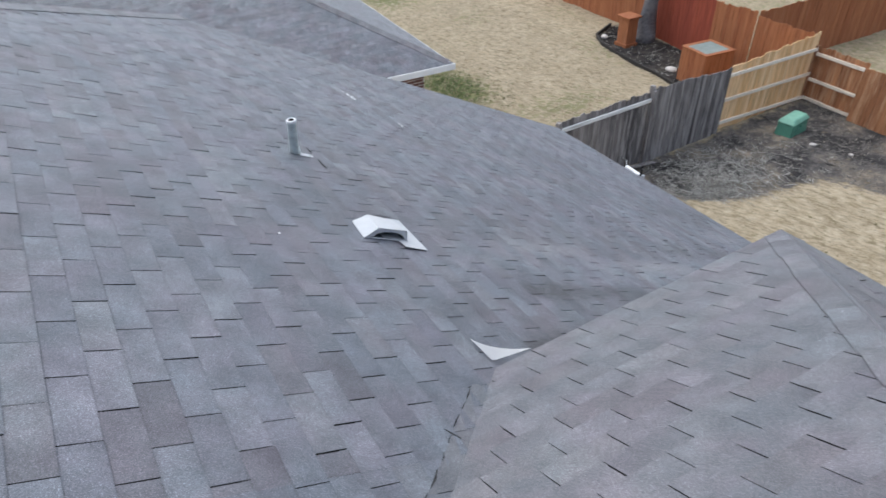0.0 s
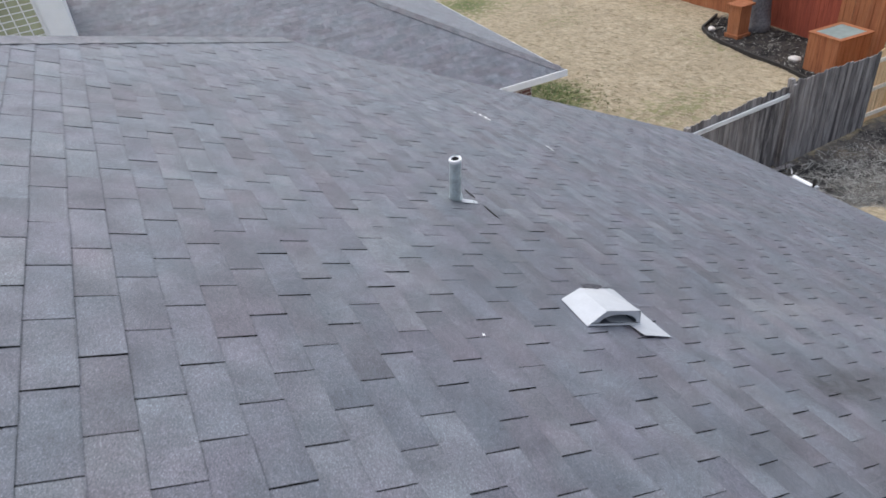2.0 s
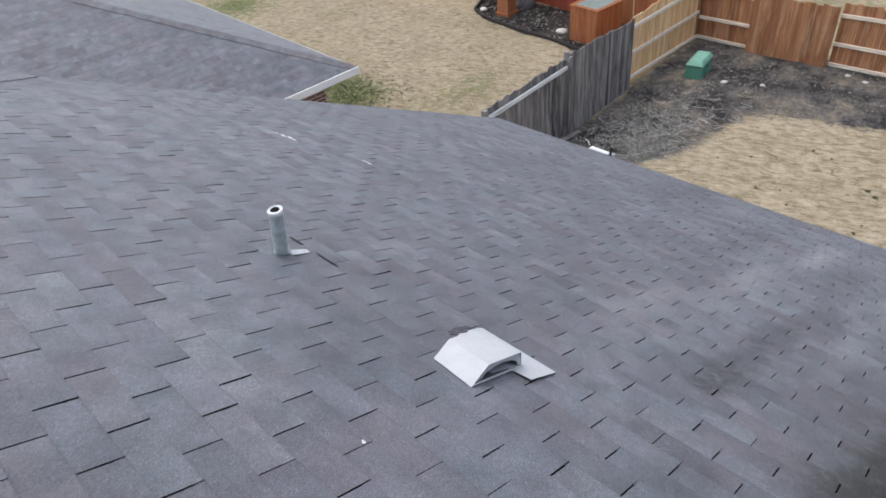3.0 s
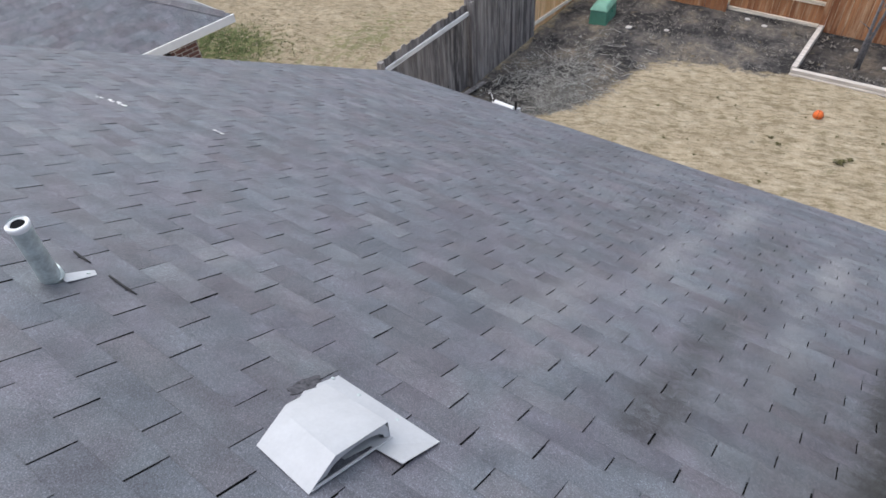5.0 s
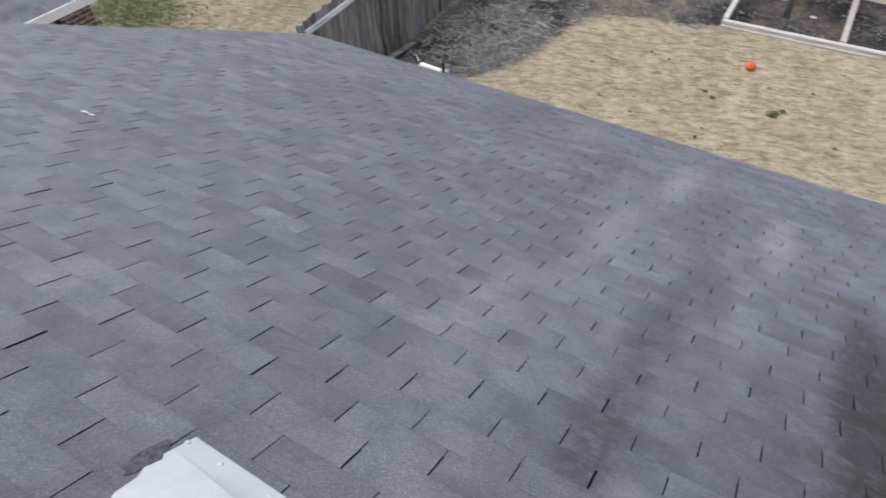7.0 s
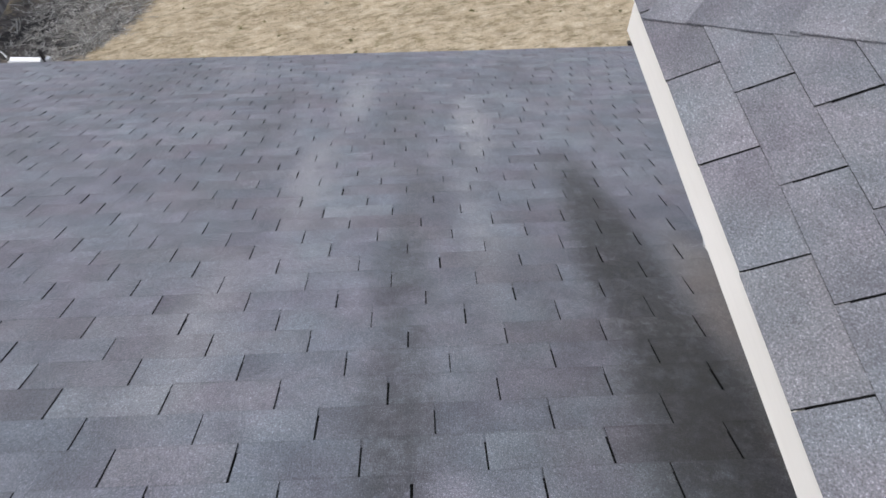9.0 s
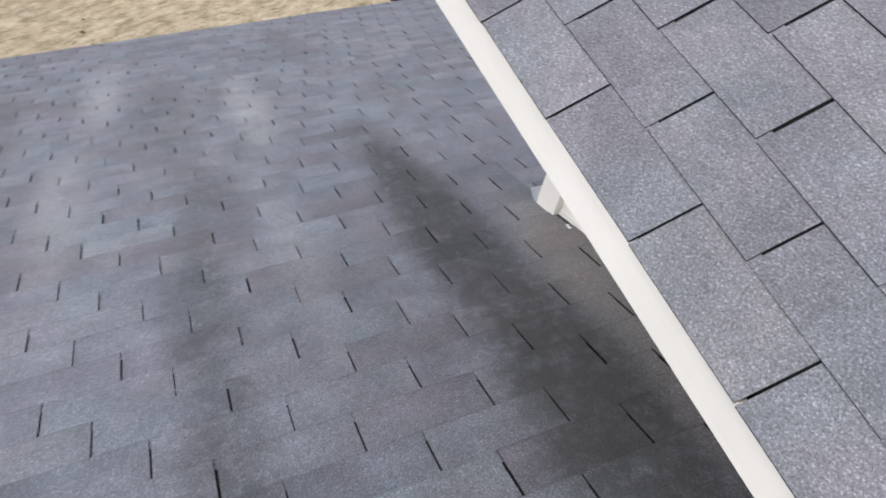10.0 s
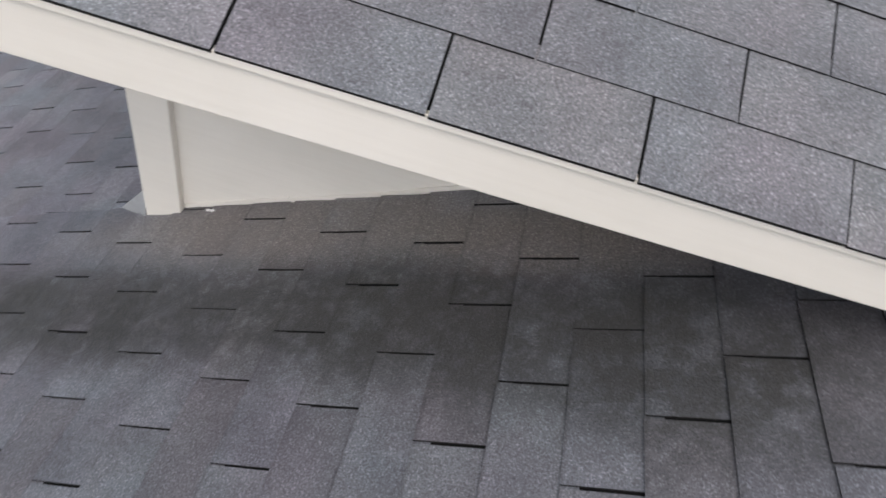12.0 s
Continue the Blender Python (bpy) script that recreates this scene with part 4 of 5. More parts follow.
# ---- fences ----
def picket_panel(name, p0, p1, height, mat, label, facing, rails=(), rail_mat=None, posts=(), width=0.14, seed=1, group="yard fence"):
    """A fence panel from p0 to p1. facing: +1 or -1, the side (left or right of the way from p0 to p1) on which the rails are.
    height and rails: metres at p0 and at p1."""
    rng = random.Random(seed)
    h0, h1 = height
    a, b = Vector((*p0, 0)), Vector((*p1, 0))
    way = (b - a).normalized()
    side = Vector((-way.y, way.x, 0)) * facing
    th = thing(name, a, label, "fence", group)
    turn = Matrix(((way.x, side.x, 0, 0), (way.y, side.y, 0, 0), (0, 0, 1, 0), (0, 0, 0, 1)))
    th.matrix_world = Matrix.Translation(a) @ turn
    ln = (b - a).length
    n = max(1, round(ln / width))
    step = ln / n
    for i in range(n):
        h = h0 + (h1 - h0) * (i + 0.5) / n + rng.uniform(-0.03, 0.03)
        g = rng.uniform(0.003, 0.012)
        x0, x1, off = i * step + g / 2, (i + 1) * step - g / 2, rng.uniform(-0.006, 0.006)
        bm = bmesh.new()
        c = 0.022
        prof = [(x0, 0.0), (x1, 0.0), (x1, h - c), (x1 - c, h), (x0 + c, h), (x0, h - c)]
        fr = [bm.verts.new((x, off - 0.009, z)) for x, z in prof]
        bk = [bm.verts.new((x, off + 0.009, z)) for x, z in prof]
        bm.faces.new(fr), bm.faces.new(bk[::-1])
        for j in range(6):
            k = (j + 1) % 6
            bm.faces.new((fr[k], fr[j], bk[j], bk[k]))
        bmesh.ops.recalc_face_normals(bm, faces=bm.faces[:])
        part("picket", bm, mat, th)
    for z0, z1 in rails:
        bm = boxes(0.0, ln, 0.02, 0.06, -0.045, 0.045, bevel=0.004)
        for v in bm.verts:
            v.co.z += z0 + (z1 - z0) * v.co.x / ln
        part("rail", bm, rail_mat or mat, th, "pale sawn rail")
    for x in posts:
        part("post", boxes(x - 0.05, x + 0.05, 0.02, 0.12, -0.05, h0 + 0.03, bevel=0.004), mat, th)
    return th


GREY = "weathered grey wooden picket fence panel"
FRESH = "fresh pale cedar fence panel with three rails"
RAILED = "orange cedar fence panel with pale rails"
OLD = "orange-stained cedar picket fence panel"
picket_panel("fence_panel", (3.52, 8.43), (6.72, 8.50), (1.84, 1.84), M_GREYWOOD, GREY, -1, seed=11)
picket_panel("fence_panel", (6.77, 8.48), (9.70, 8.55), (1.90, 1.90), M_GREYWOOD, "weathered grey fence panel with a bleached top rail", -1, ((1.69, 1.69),), M_RAIL_GREY, (0.03, 2.93), seed=12)
picket_panel("fence_panel", (9.65, 8.48), (12.53, 8.58), (2.00, 1.80), M_GREYWOOD, GREY, 1, ((1.66, 1.55), (0.95, 0.9), (0.3, 0.3)), posts=(0.05,), seed=13)
picket_panel("fence_panel", (12.53, 8.68), (16.26, 8.72), (1.76, 1.96), M_CEDAR, FRESH, -1, ((1.57, 1.49), (0.90, 0.78), (0.25, 0.07)), M_RAIL, seed=14)
picket_panel("fence_panel", (16.32, 8.72), (16.27, 7.16), (1.56, 1.55), M_CEDAR_OLD, RAILED, -1, ((1.36, 1.36), (0.63, 0.63), (0.07, 0.06)), M_RAIL, (0.0,), seed=15)
picket_panel("fence_panel", (16.06, 7.16), (16.04, 5.07), (1.50, 1.57), M_CEDAR_OLD, OLD, 1, seed=16)
picket_panel("fence_panel", (16.24, 5.07), (16.22, 2.92), (1.60, 1.60), M_CEDAR_OLD, RAILED, -1, ((1.30, 1.33), (0.59, 0.59), (0.06, 0.06)), M_RAIL, seed=17)
picket_panel("fence_panel", (16.06, 2.92), (16.04, 0.75), (1.60, 1.60), M_CEDAR_OLD, OLD, 1, seed=18)
picket_panel("fence_panel", (16.24, 0.75), (16.20, -5.6), (1.60, 1.60), M_CEDAR_OLD, RAILED, -1, ((1.33, 1.33), (0.59, 0.59), (0.06, 0.06)), M_RAIL, seed=19)
picket_panel("fence_panel", (16.28, 10.74), (16.30, 8.76), (1.86, 1.86), M_CEDAR_RED, OLD, 1, seed=20)
picket_panel("fence_panel", (16.27, 12.28), (16.27, 10.76), (1.93, 1.99), M_CEDAR_RED, OLD, 1, seed=24)
picket_panel("fence_panel", (16.62, 14.95), (16.30, 12.30), (1.98, 1.95), M_RED, "dark red stained board fence panel", 1, seed=21)
picket_panel("fence_panel", (16.75, 21.5), (16.64, 14.97), (2.02, 2.0), M_CEDAR_RED, OLD, 1, seed=22)
picket_panel("fence_panel", (16.34, 10.75), (30.0, 10.62), (1.98, 1.85), M_CEDAR_RED, "orange-brown cedar fence between the back yards", -1, seed=23, width=0.2)


# ---- garden beds along the far fence ----
def timber(name, p0, p1, h, w, label, group):
    a, b = Vector((*yard(*p0), 0)), Vector((*yard(*p1), 0))
    way = b - a
    bm = boxes(0, way.length, -w / 2, w / 2, -0.03, h, bevel=0.008)
    ob = tagged(part(name, bm, M_FRAME, None), label, "timber", group)
    ob.matrix_world = Matrix.Translation(a) @ Matrix.Rotation(math.atan2(way.y, way.x), 4, "Z")
    return ob


LBL = "bleached landscape timber edging a garden bed"
timber("bed_timber", (11.90, 2.74), (11.95, -0.4), 0.14, 0.12, LBL, "garden bed timbers")
timber("bed_timber", (11.93, -0.42), (11.62, -3.5), 0.14, 0.12, LBL, "garden bed timbers")
for p0, p1 in (((11.83, 2.76), (11.88, -0.4)), ((11.86, -0.42), (11.55, -3.5))):
    timber("bed_timber", p0, p1, 0.06, 0.06, "lower bleached timber laid along the lawn's edge", "garden bed timbers")
timber("bed_timber", (11.98, 2.72), (14.2, 2.68), 0.15, 0.11, LBL, "garden bed timbers")
timber("bed_timber", (12.02, 0.70), (14.2, 0.68), 0.15, 0.11, LBL, "garden bed timbers")
timber("bed_timber", (11.84, -1.45), (14.2, -1.43), 0.15, 0.11, LBL, "garden bed timbers")
timber("bed_timber", (11.66, -3.45), (14.2, -3.38), 0.15, 0.11, LBL, "garden bed timbers")
ob = timber("dark_board", (8.10, -1.85), (8.05, -4.6), 0.06, 0.10, "dark wet board lying on the dry lawn", "")
ob.data.materials[0] = M_EDGING


# ---- green utility pedestal ----
def build_pedestal():
    th = thing("utility_box", (14.20, 7.56, 0.0), "green enamelled utility box with a lighter lid", "utility box")
    th.rotation_euler = (0, 0, radians(8))
    th.scale = (1.2, 1.05, 1.1)

    def frustum(x0, y0, z0, x1, y1, z1, bev):
        bm = bmesh.new()
        lo = [bm.verts.new((sx * x0, sy * y0, z0)) for sx, sy in ((-1, -1), (1, -1), (1, 1), (-1, 1))]
        hi = [bm.verts.new((sx * x1, sy * y1, z1)) for sx, sy in ((-1, -1), (1, -1), (1, 1), (-1, 1))]
        bm.faces.new(lo[::-1]), bm.faces.new(hi)
        for i in range(4):
            j = (i + 1) % 4
            bm.faces.new((lo[i], lo[j], hi[j], hi[i]))
        bmesh.ops.bevel(bm, geom=bm.edges[:], offset=bev, segments=3, affect="EDGES", profile=0.5)
        return bm

    part("body", frustum(0.36, 0.22, -0.03, 0.335, 0.20, 0.32, 0.03), M_GREEN, th)
    part("lid", frustum(0.37, 0.23, 0.32, 0.28, 0.15, 0.44, 0.035), plain("pale_green_enamel", (0.19, 0.40, 0.30), 0.45), th, "lighter green sloping lid")
    part("latch", boxes(-0.03, 0.03, -0.24, -0.205, 0.20, 0.28, bevel=0.006), M_GREEN, th)
    for z in (0.05, 0.11, 0.17):
        part("louvre", boxes(-0.2, 0.2, -0.232, -0.208, z, z + 0.025, bevel=0.004), M_GREEN, th)
    return th


build_pedestal()


# ---- neighbour's yard ----
def build_crate():
    th = thing("wooden_box", (*yard(13.05, 9.98), 0), "orange-stained wooden box with a grey slab top", "box")
    th.rotation_euler = (0, 0, radians(-6))
    w, d, h = 0.55, 0.50, 1.03
    for i in range(6):
        x0 = -w + i * 2 * w / 6
        for y in (-d, d):
            part("board", boxes(x0 + 0.002, x0 + 2 * w / 6 - 0.002, y - 0.01, y + 0.01, 0, h, bevel=0.003), M_CEDAR_RED, th)
    for i in range(5):
        y0 = -d + 0.012 + i * (2 * d - 0.024) / 5
        for x in (-w, w):
            part("board", boxes(x - 0.01, x + 0.01, y0 + 0.002, y0 + (2 * d - 0.024) / 5 - 0.002, 0, h, bevel=0.003), M_CEDAR_RED, th)
    for x0, x1, y0, y1 in ((-w - 0.03, w + 0.03, -d - 0.03, -d + 0.10), (-w - 0.03, w + 0.03, d - 0.10, d + 0.03), (-w - 0.03, -w + 0.1, -d + 0.102, d - 0.102), (w - 0.1, w + 0.03, -d + 0.102, d - 0.102)):
        part("trim_board", boxes(x0, x1, y0, y1, h + 0.001, h + 0.035, bevel=0.004), M_CEDAR_RED, th)
    part("slab", boxes(-w + 0.102, w - 0.102, -d + 0.102, d - 0.102, h - 0.01, h + 0.03, bevel=0.006), M_SLAB, th, "grey-green slab top")
    return th


build_crate()


def build_pillar():
    th = thing("wooden_pillar", (*yard(13.42, 13.2), 0), "orange-stained wooden pillar with a flat cap", "pillar")
    th.scale = (1.2, 1.2, 1.2)
    part("shaft", boxes(-0.19, 0.19, -0.19, 0.19, -0.05, 0.78, bevel=0.012), M_CEDAR_RED, th)
    part("cap", boxes(-0.25, 0.25, -0.25, 0.25, 0.782, 0.84, bevel=0.01), M_CEDAR_RED, th)
    part("foot", boxes(-0.23, 0.23, -0.23, 0.23, -0.05, 0.07, bevel=0.01), M_CEDAR_RED, th)


build_pillar()


def build_tree():
    rng = random.Random(21)
    th = thing("bare_tree", (*yard(14.1, 13.1), 0), "grey bare winter tree with a stout trunk", "tree")
    th.scale = (1.2, 1.2, 1.2)
    path = [Vector((0, 0, -0.1)), Vector((0.01, 0, 0.15)), Vector((0.02, 0.02, 0.6)), Vector((0.06, 0.0, 1.6)), Vector((0.02, 0.08, 2.8)), Vector((0.1, 0.05, 4.2)), Vector((0.05, 0.15, 6.0))]
    part("trunk", tube_bm(path, [0.36, 0.29, 0.25, 0.22, 0.19, 0.15, 0.06], 14), M_BARK, th)
    for i in range(9):
        z = 2.4 + i * 0.38
        a = i * 2.4 + rng.uniform(-0.3, 0.3)
        ln = rng.uniform(1.2, 2.1) * (1 - i * 0.05)
        p = [Vector((0.05, 0.06, z))]
        for s in (0.35, 0.7, 1.0):
            p.append(p[0] + Vector((math.cos(a + s * 0.3) * ln * s, math.sin(a + s * 0.3) * ln * s, ln * s * 0.8)))
        bm = tube_bm(p, [0.075, 0.05, 0.03, 0.01], 8)
        for j in range(5):
            q = p[1].lerp(p[3], 0.2 * j + rng.uniform(0, 0.15))
            e = q + Vector((rng.uniform(-0.5, 0.5), rng.uniform(-0.5, 0.5), rng.uniform(0.2, 0.6)))
            tube(bm, [q, q.lerp(e, 0.5) + Vector((0.03, 0.02, 0.03)), e], [0.018, 0.011, 0.004], 5)
        part("limb", bm, M_BARK, th)


build_tree()


def build_sapling():
    rng = random.Random(8)
    th = thing("sapling", (14.6, 1.77, 0), "slender bare grey sapling in the dark garden bed", "sapling")
    for k, (lean, h) in enumerate(((0.10, 1.9), (0.32, 1.6))):
        p = [Vector((0.03 * k, -0.05 * k, -0.05)), Vector((lean * 0.3, -0.06 * k, h * 0.35)), Vector((lean * 0.6, -0.12 * k, h * 0.7)), Vector((lean, -0.16 * k, h))]
        bm = tube_bm(p, [0.045, 0.036, 0.026, 0.01], 10)
        for j in range(6):
            q = p[1].lerp(p[3], 0.15 * j + rng.uniform(0, 0.1))
            e = q + Vector((rng.uniform(-0.25, 0.25), rng.uniform(-0.25, 0.25), rng.uniform(0.15, 0.35)))
            tube(bm, [q, q.lerp(e, 0.5) + Vector((0.02, 0.01, 0.01)), e], [0.012, 0.008, 0.003], 5)
        part("stem", bm, M_BARK, th)


build_sapling()
# black edging strip round the planting bed
ep = [Vector((x, y, 0.02)) for x, y in BED[:8]]
eb = bmesh.new()
fine = []
for p, q in zip(ep, ep[1:]):
    fine += [p.lerp(q, i / 4) for i in range(4)]
fine.append(ep[-1])
for p, q in zip(fine, fine[1:]):
    w = (q - p).normalized()
    sd = Vector((-w.y, w.x, 0)) * 0.03
    vs = [eb.verts.new(c + d) for d in (Vector((0, 0, -0.05)), Vector((0, 0, 0.09))) for c in (p - sd, q - sd, q + sd, p + sd)]
    for f in ((4, 5, 6, 7), (0, 1, 5, 4), (2, 3, 7, 6), (1, 2, 6, 5), (3, 0, 4, 7)):
        eb.faces.new([vs[i] for i in f])
tagged(part("bed_edging", eb, M_EDGING, None), "black edging strip round the mulched bed", "edging")


def stone(x, y, s, seed, label="pale rounded garden stone", mat=None):
    rng = random.Random(seed)
    bm = bmesh.new()
    bmesh.ops.create_icosphere(bm, subdivisions=2, radius=1)
    for v in bm.verts:
        k = 1 + 0.25 * noise.noise(v.co * 1.3 + Vector((seed, 0, 0)))
        v.co = Vector((v.co.x * s * k * 1.3, v.co.y * s * k, v.co.z * s * k * 0.55 + s * 0.3))
    for f in bm.faces:
        f.smooth = True
    ob = tagged(part("stone", bm, mat or M_MORTAR, None), label, "stone", "pale stones")
    ob.location = (*yard(x, y), 0)
    ob.rotation_euler = (0, 0, rng.uniform(0, 6))
    return ob


for i, (x, y, s) in enumerate(((12.95, 10.95, 0.15), (13.3, 14.0, 0.12), (12.25, 6.14, 0.07), (13.75, 4.1, 0.06), (13.6, 3.7, 0.06), (13.4, 1.9, 0.05), (12.9, 1.3, 0.05), (12.5, 5.4, 0.05))):
    stone(x, y, s, i)


def build_ball():
    bm = bmesh.new()
    bmesh.ops.create_uvsphere(bm, u_segments=28, v_segments=18, radius=0.098)
    for f in bm.faces:
        f.smooth = True
    for v in bm.verts:
        v.co.z += 0.098
    th = tagged(part("ball", bm, M_ORANGE, None), "orange rubber ball on the dry lawn", "ball")
    th.location = (12.10, 1.92, 0.02)
    bm = bmesh.new()
    for ax in range(3):
        pts = []
        for i in range(33):
            a = i * math.tau / 32
            c, s = 0.0985 * math.cos(a), 0.0985 * math.sin(a)
            pts.append(Vector(((c, s, 0), (c, 0, s), (0, c, s))[ax]) + Vector((0, 0, 0.098)))
        tube(bm, pts, [0.0022] * 33, 5, caps=False)
    part("seam", bm, M_EDGING, th, "dark seams")


build_ball()


def build_spout():
    """A white length of gutter with its black strap and loose wires, standing just proud of the main eave."""
    x, z = X_LOW + 0.09, Z_LOW - 0.125
    th = thing("gutter_end", (x, 4.91, z), "loose white gutter end with wires at the edge of the eave", "gutter")
    bm = bmesh.new()
    ring = [(0.034 * math.cos(a), 0.027 * math.sin(a)) for a in [i * math.tau / 16 for i in range(16)]]
    rows = [[bm.verts.new((px, y, 0.085 + pz + 0.05 * (y + 0.2))) for px, pz in ring] for y in (-0.17, -0.16, -0.03, 0.11, 0.12)]
    for p, q in zip(rows, rows[1:]):
        for i in range(16):
            bm.faces.new((p[i], p[(i + 1) % 16], q[(i + 1) % 16], q[i])).smooth = True
    bm.faces.new(rows[0][::-1]), bm.faces.new(rows[-1])
    part("spout", bm, M_WHITE, th)
    part("strap", boxes(-0.014, 0.014, -0.21, -0.182, -0.02, 0.21, bevel=0.004), M_EDGING, th, "short black strap")
    part("bracket", boxes(-0.025, 0.025, -0.255, -0.215, -0.02, 0.12, bevel=0.006), M_VENT, th, "pale grey bracket")
    rng = random.Random(9)
    for k in range(4):
        p = [Vector((-0.02 + 0.015 * k, 0.115, 0.09))]
        for i in range(6):
            p.append(p[-1] + Vector((rng.uniform(-0.01, 0.05), 0.035 + rng.uniform(-0.01, 0.03), rng.uniform(-0.025, 0.04))))
        part("wire", tube_bm(p, [0.006] * 7, 6), M_WHITE if k < 1 else M_EDGING, th)


build_spout()
bm = boxes(-0.6, 0.6, -0.06, 0.06, 0, 0.03, bevel=0.004)
ob = tagged(part("loose_plank", bm, M_GREYWOOD, None), "grey loose plank leaning at the fence foot", "plank")
ob.matrix_world = Matrix.Translation((9.42, 8.28, 0.12)) @ Matrix.Rotation(radians(8), 4, "Z") @ Matrix.Rotation(radians(12), 4, "Y")


# ---- neighbour's house ----
NB = Matrix.Translation((5.10, 9.93, 0)) @ Matrix.Rotation(radians(-3.5), 4, "Z")
nb = thing("neighbour_house", (0, 0, 0), "neighbouring brick house with a grey shingle hip roof", "house")
nb.matrix_world = NB


NE, NR = 3.14, 6.0
part("roof", slab([(0, 0, NE - 0.02), (-NR, NR, NE + NR * T - 0.02), (-16, NR, NE + NR * T - 0.02), (-16, 0, NE - 0.02)], 0.05), M_DECK, nb, "dark roof underlay")
part("roof_side", slab([(0, 0, NE - 0.02), (0, 2 * NR, NE - 0.02), (-NR, NR, NE + NR * T - 0.02)], 0.05), M_NTABS, nb, "grey shingled hip slope")
part("roof_back", slab([(0, 2 * NR, NE - 0.02), (-16, 2 * NR, NE - 0.02), (-16, NR, NE + NR * T - 0.02), (-NR, NR, NE + NR * T - 0.02)], 0.05), M_NTABS, nb, "grey shingled back slope")
part("fascia", boxes(-16, 0.03, -0.032, -0.004, NE - 0.135, NE - 0.004, bevel=0.004), M_WHITE, nb, "white painted fascia")
part("side_fascia", boxes(0.004, 0.03, -0.003, 2 * NR, NE - 0.135, NE - 0.035, bevel=0.004), M_WHITE, nb, "white painted fascia")
part("soffit", boxes(-16, -0.031, 0.031, 0.62, NE - 0.13, NE - 0.115), M_WHITE, nb)
part("wall", boxes(-15.6, -0.40, 0.62, 11.0, 0, NE - 0.116), M_MORTAR, nb, "mortar behind red bricks")


def nslope(u, v, h=0.0):
    return Vector((v, -u * C - h * S, NE + (-u) * S + h * C))


lay_shingles(nb, nslope, -NR / C, -0.01, -9.0, 0.0, 0.41, 0.05, [[(-C, 0, NR), (0, -1, 9.0), (-C, 1, 0.0)]], lambda u, v: False, (M_TAB, M_NTABS), ("shingle", "shingle_field"), butt=0.0012, slot=0.0025)
caps(nb, (-0.07, 0.07, NE + 0.07 * T), (-NR, NR, NE + NR * T), Vector((-0.7071, -0.7071, -0.7071 * T)).normalized(), Vector((0.7071, 0.7071, -0.7071 * T)).normalized(), Vector((0.25, -0.25, 0.935)).normalized(), width=0.13, expo=0.2)
part("downspout", boxes(-1.02, -0.95, 0.54, 0.604, 0.1, NE - 0.132, bevel=0.008), M_EDGING, nb, "dark downspout on the brick wall")
# bricks at the visible corner
for row in range(39):
    z = 0.02 + row * 0.072
    for i in range(8):
        x = -0.405 - 0.21 * (i + 1) + (0.105 if row % 2 else 0.0)
        x1 = min(x + 0.2, -0.402)
        bm = boxes(x, x1 - 0.012, 0.605, 0.622, z, z + 0.050)
        part("brick", bm, M_BRICK, nb)
# white gable end with a gridded window beyond the roof
gb = thing("white_bay", (-2.8, 12.6, 0), "white trimmed wall of the neighbouring house with a gridded window", "wall")
M_BAY = plain("fresh_white_paint", (0.90, 0.90, 0.89), 0.45, var=0.03)
part("wall", boxes(-3.0, 0.06, 0.0, 2.2, 0.0, 6.6), M_BAY, gb)
part("corner_trim", boxes(-0.24, 0.13, -0.05, -0.004, 3.0, 6.6, bevel=0.006), M_BAY, gb)
win = part("window", boxes(-1.55, -0.28, -0.03, -0.004, 3.9, 6.2), M_BAY, gb, "gridded window")
glass = plain("window_glass", (0.36, 0.37, 0.23), 0.12, spec=0.6, var=0.2, scale=2.0)
for i in range(7):
    for j in range(23):
        x, z = -1.53 + i * 0.176, 3.93 + j * 0.098
        part("pane", boxes(x + 0.010, x + 0.166, -0.036, -0.031, z + 0.010, z + 0.088), glass, win)


# ---- loose cover: dry grass tufts, twigs, weeds ----
def tufts(name, count, spots, height, spread, mat, label, category, seed, flat=0.5):
    rng = random.Random(seed)
    verts, faces = [], []
    for x, y in spots(rng, count):
        z = 0.05 * noise.noise((x * 0.7, y * 0.7, 0)) + 0.035 * noise.noise((x * 2.6, y * 2.6, 3)) + 0.02
        for b in range(5):
            a, h = rng.uniform(0, math.tau), height * rng.uniform(0.5, 1.3)
            r, w = spread * rng.uniform(0.2, 1.0), rng.uniform(0.006, 0.014)
            c, s = math.cos(a), math.sin(a)
            i = len(verts)
            lean = flat * rng.uniform(0.4, 1.6) * h
            verts += [(x + c * r * 0.3 - s * w, y + s * r * 0.3 + c * w, z), (x + c * r * 0.3 + s * w, y + s * r * 0.3 - c * w, z), (x + c * (r + lean), y + s * (r + lean), z + h)]
            faces.append((i, i + 1, i + 2))
    me = bpy.data.meshes.new(name)
    me.from_pydata(verts, [], faces)
    me.materials.append(mat)
    return tagged(new(name, me), label, category, kind="stuff")


def blades(name, stops):
    m, n, l, b = nodes_of(name, 0.9, 0.0, 0.1)
    rnd = n.new("ShaderNodeNewGeometry").outputs["Random Per Island"]
    l.new(ramp(n, l, rnd, stops), b.inputs["Base Color"])
    return m


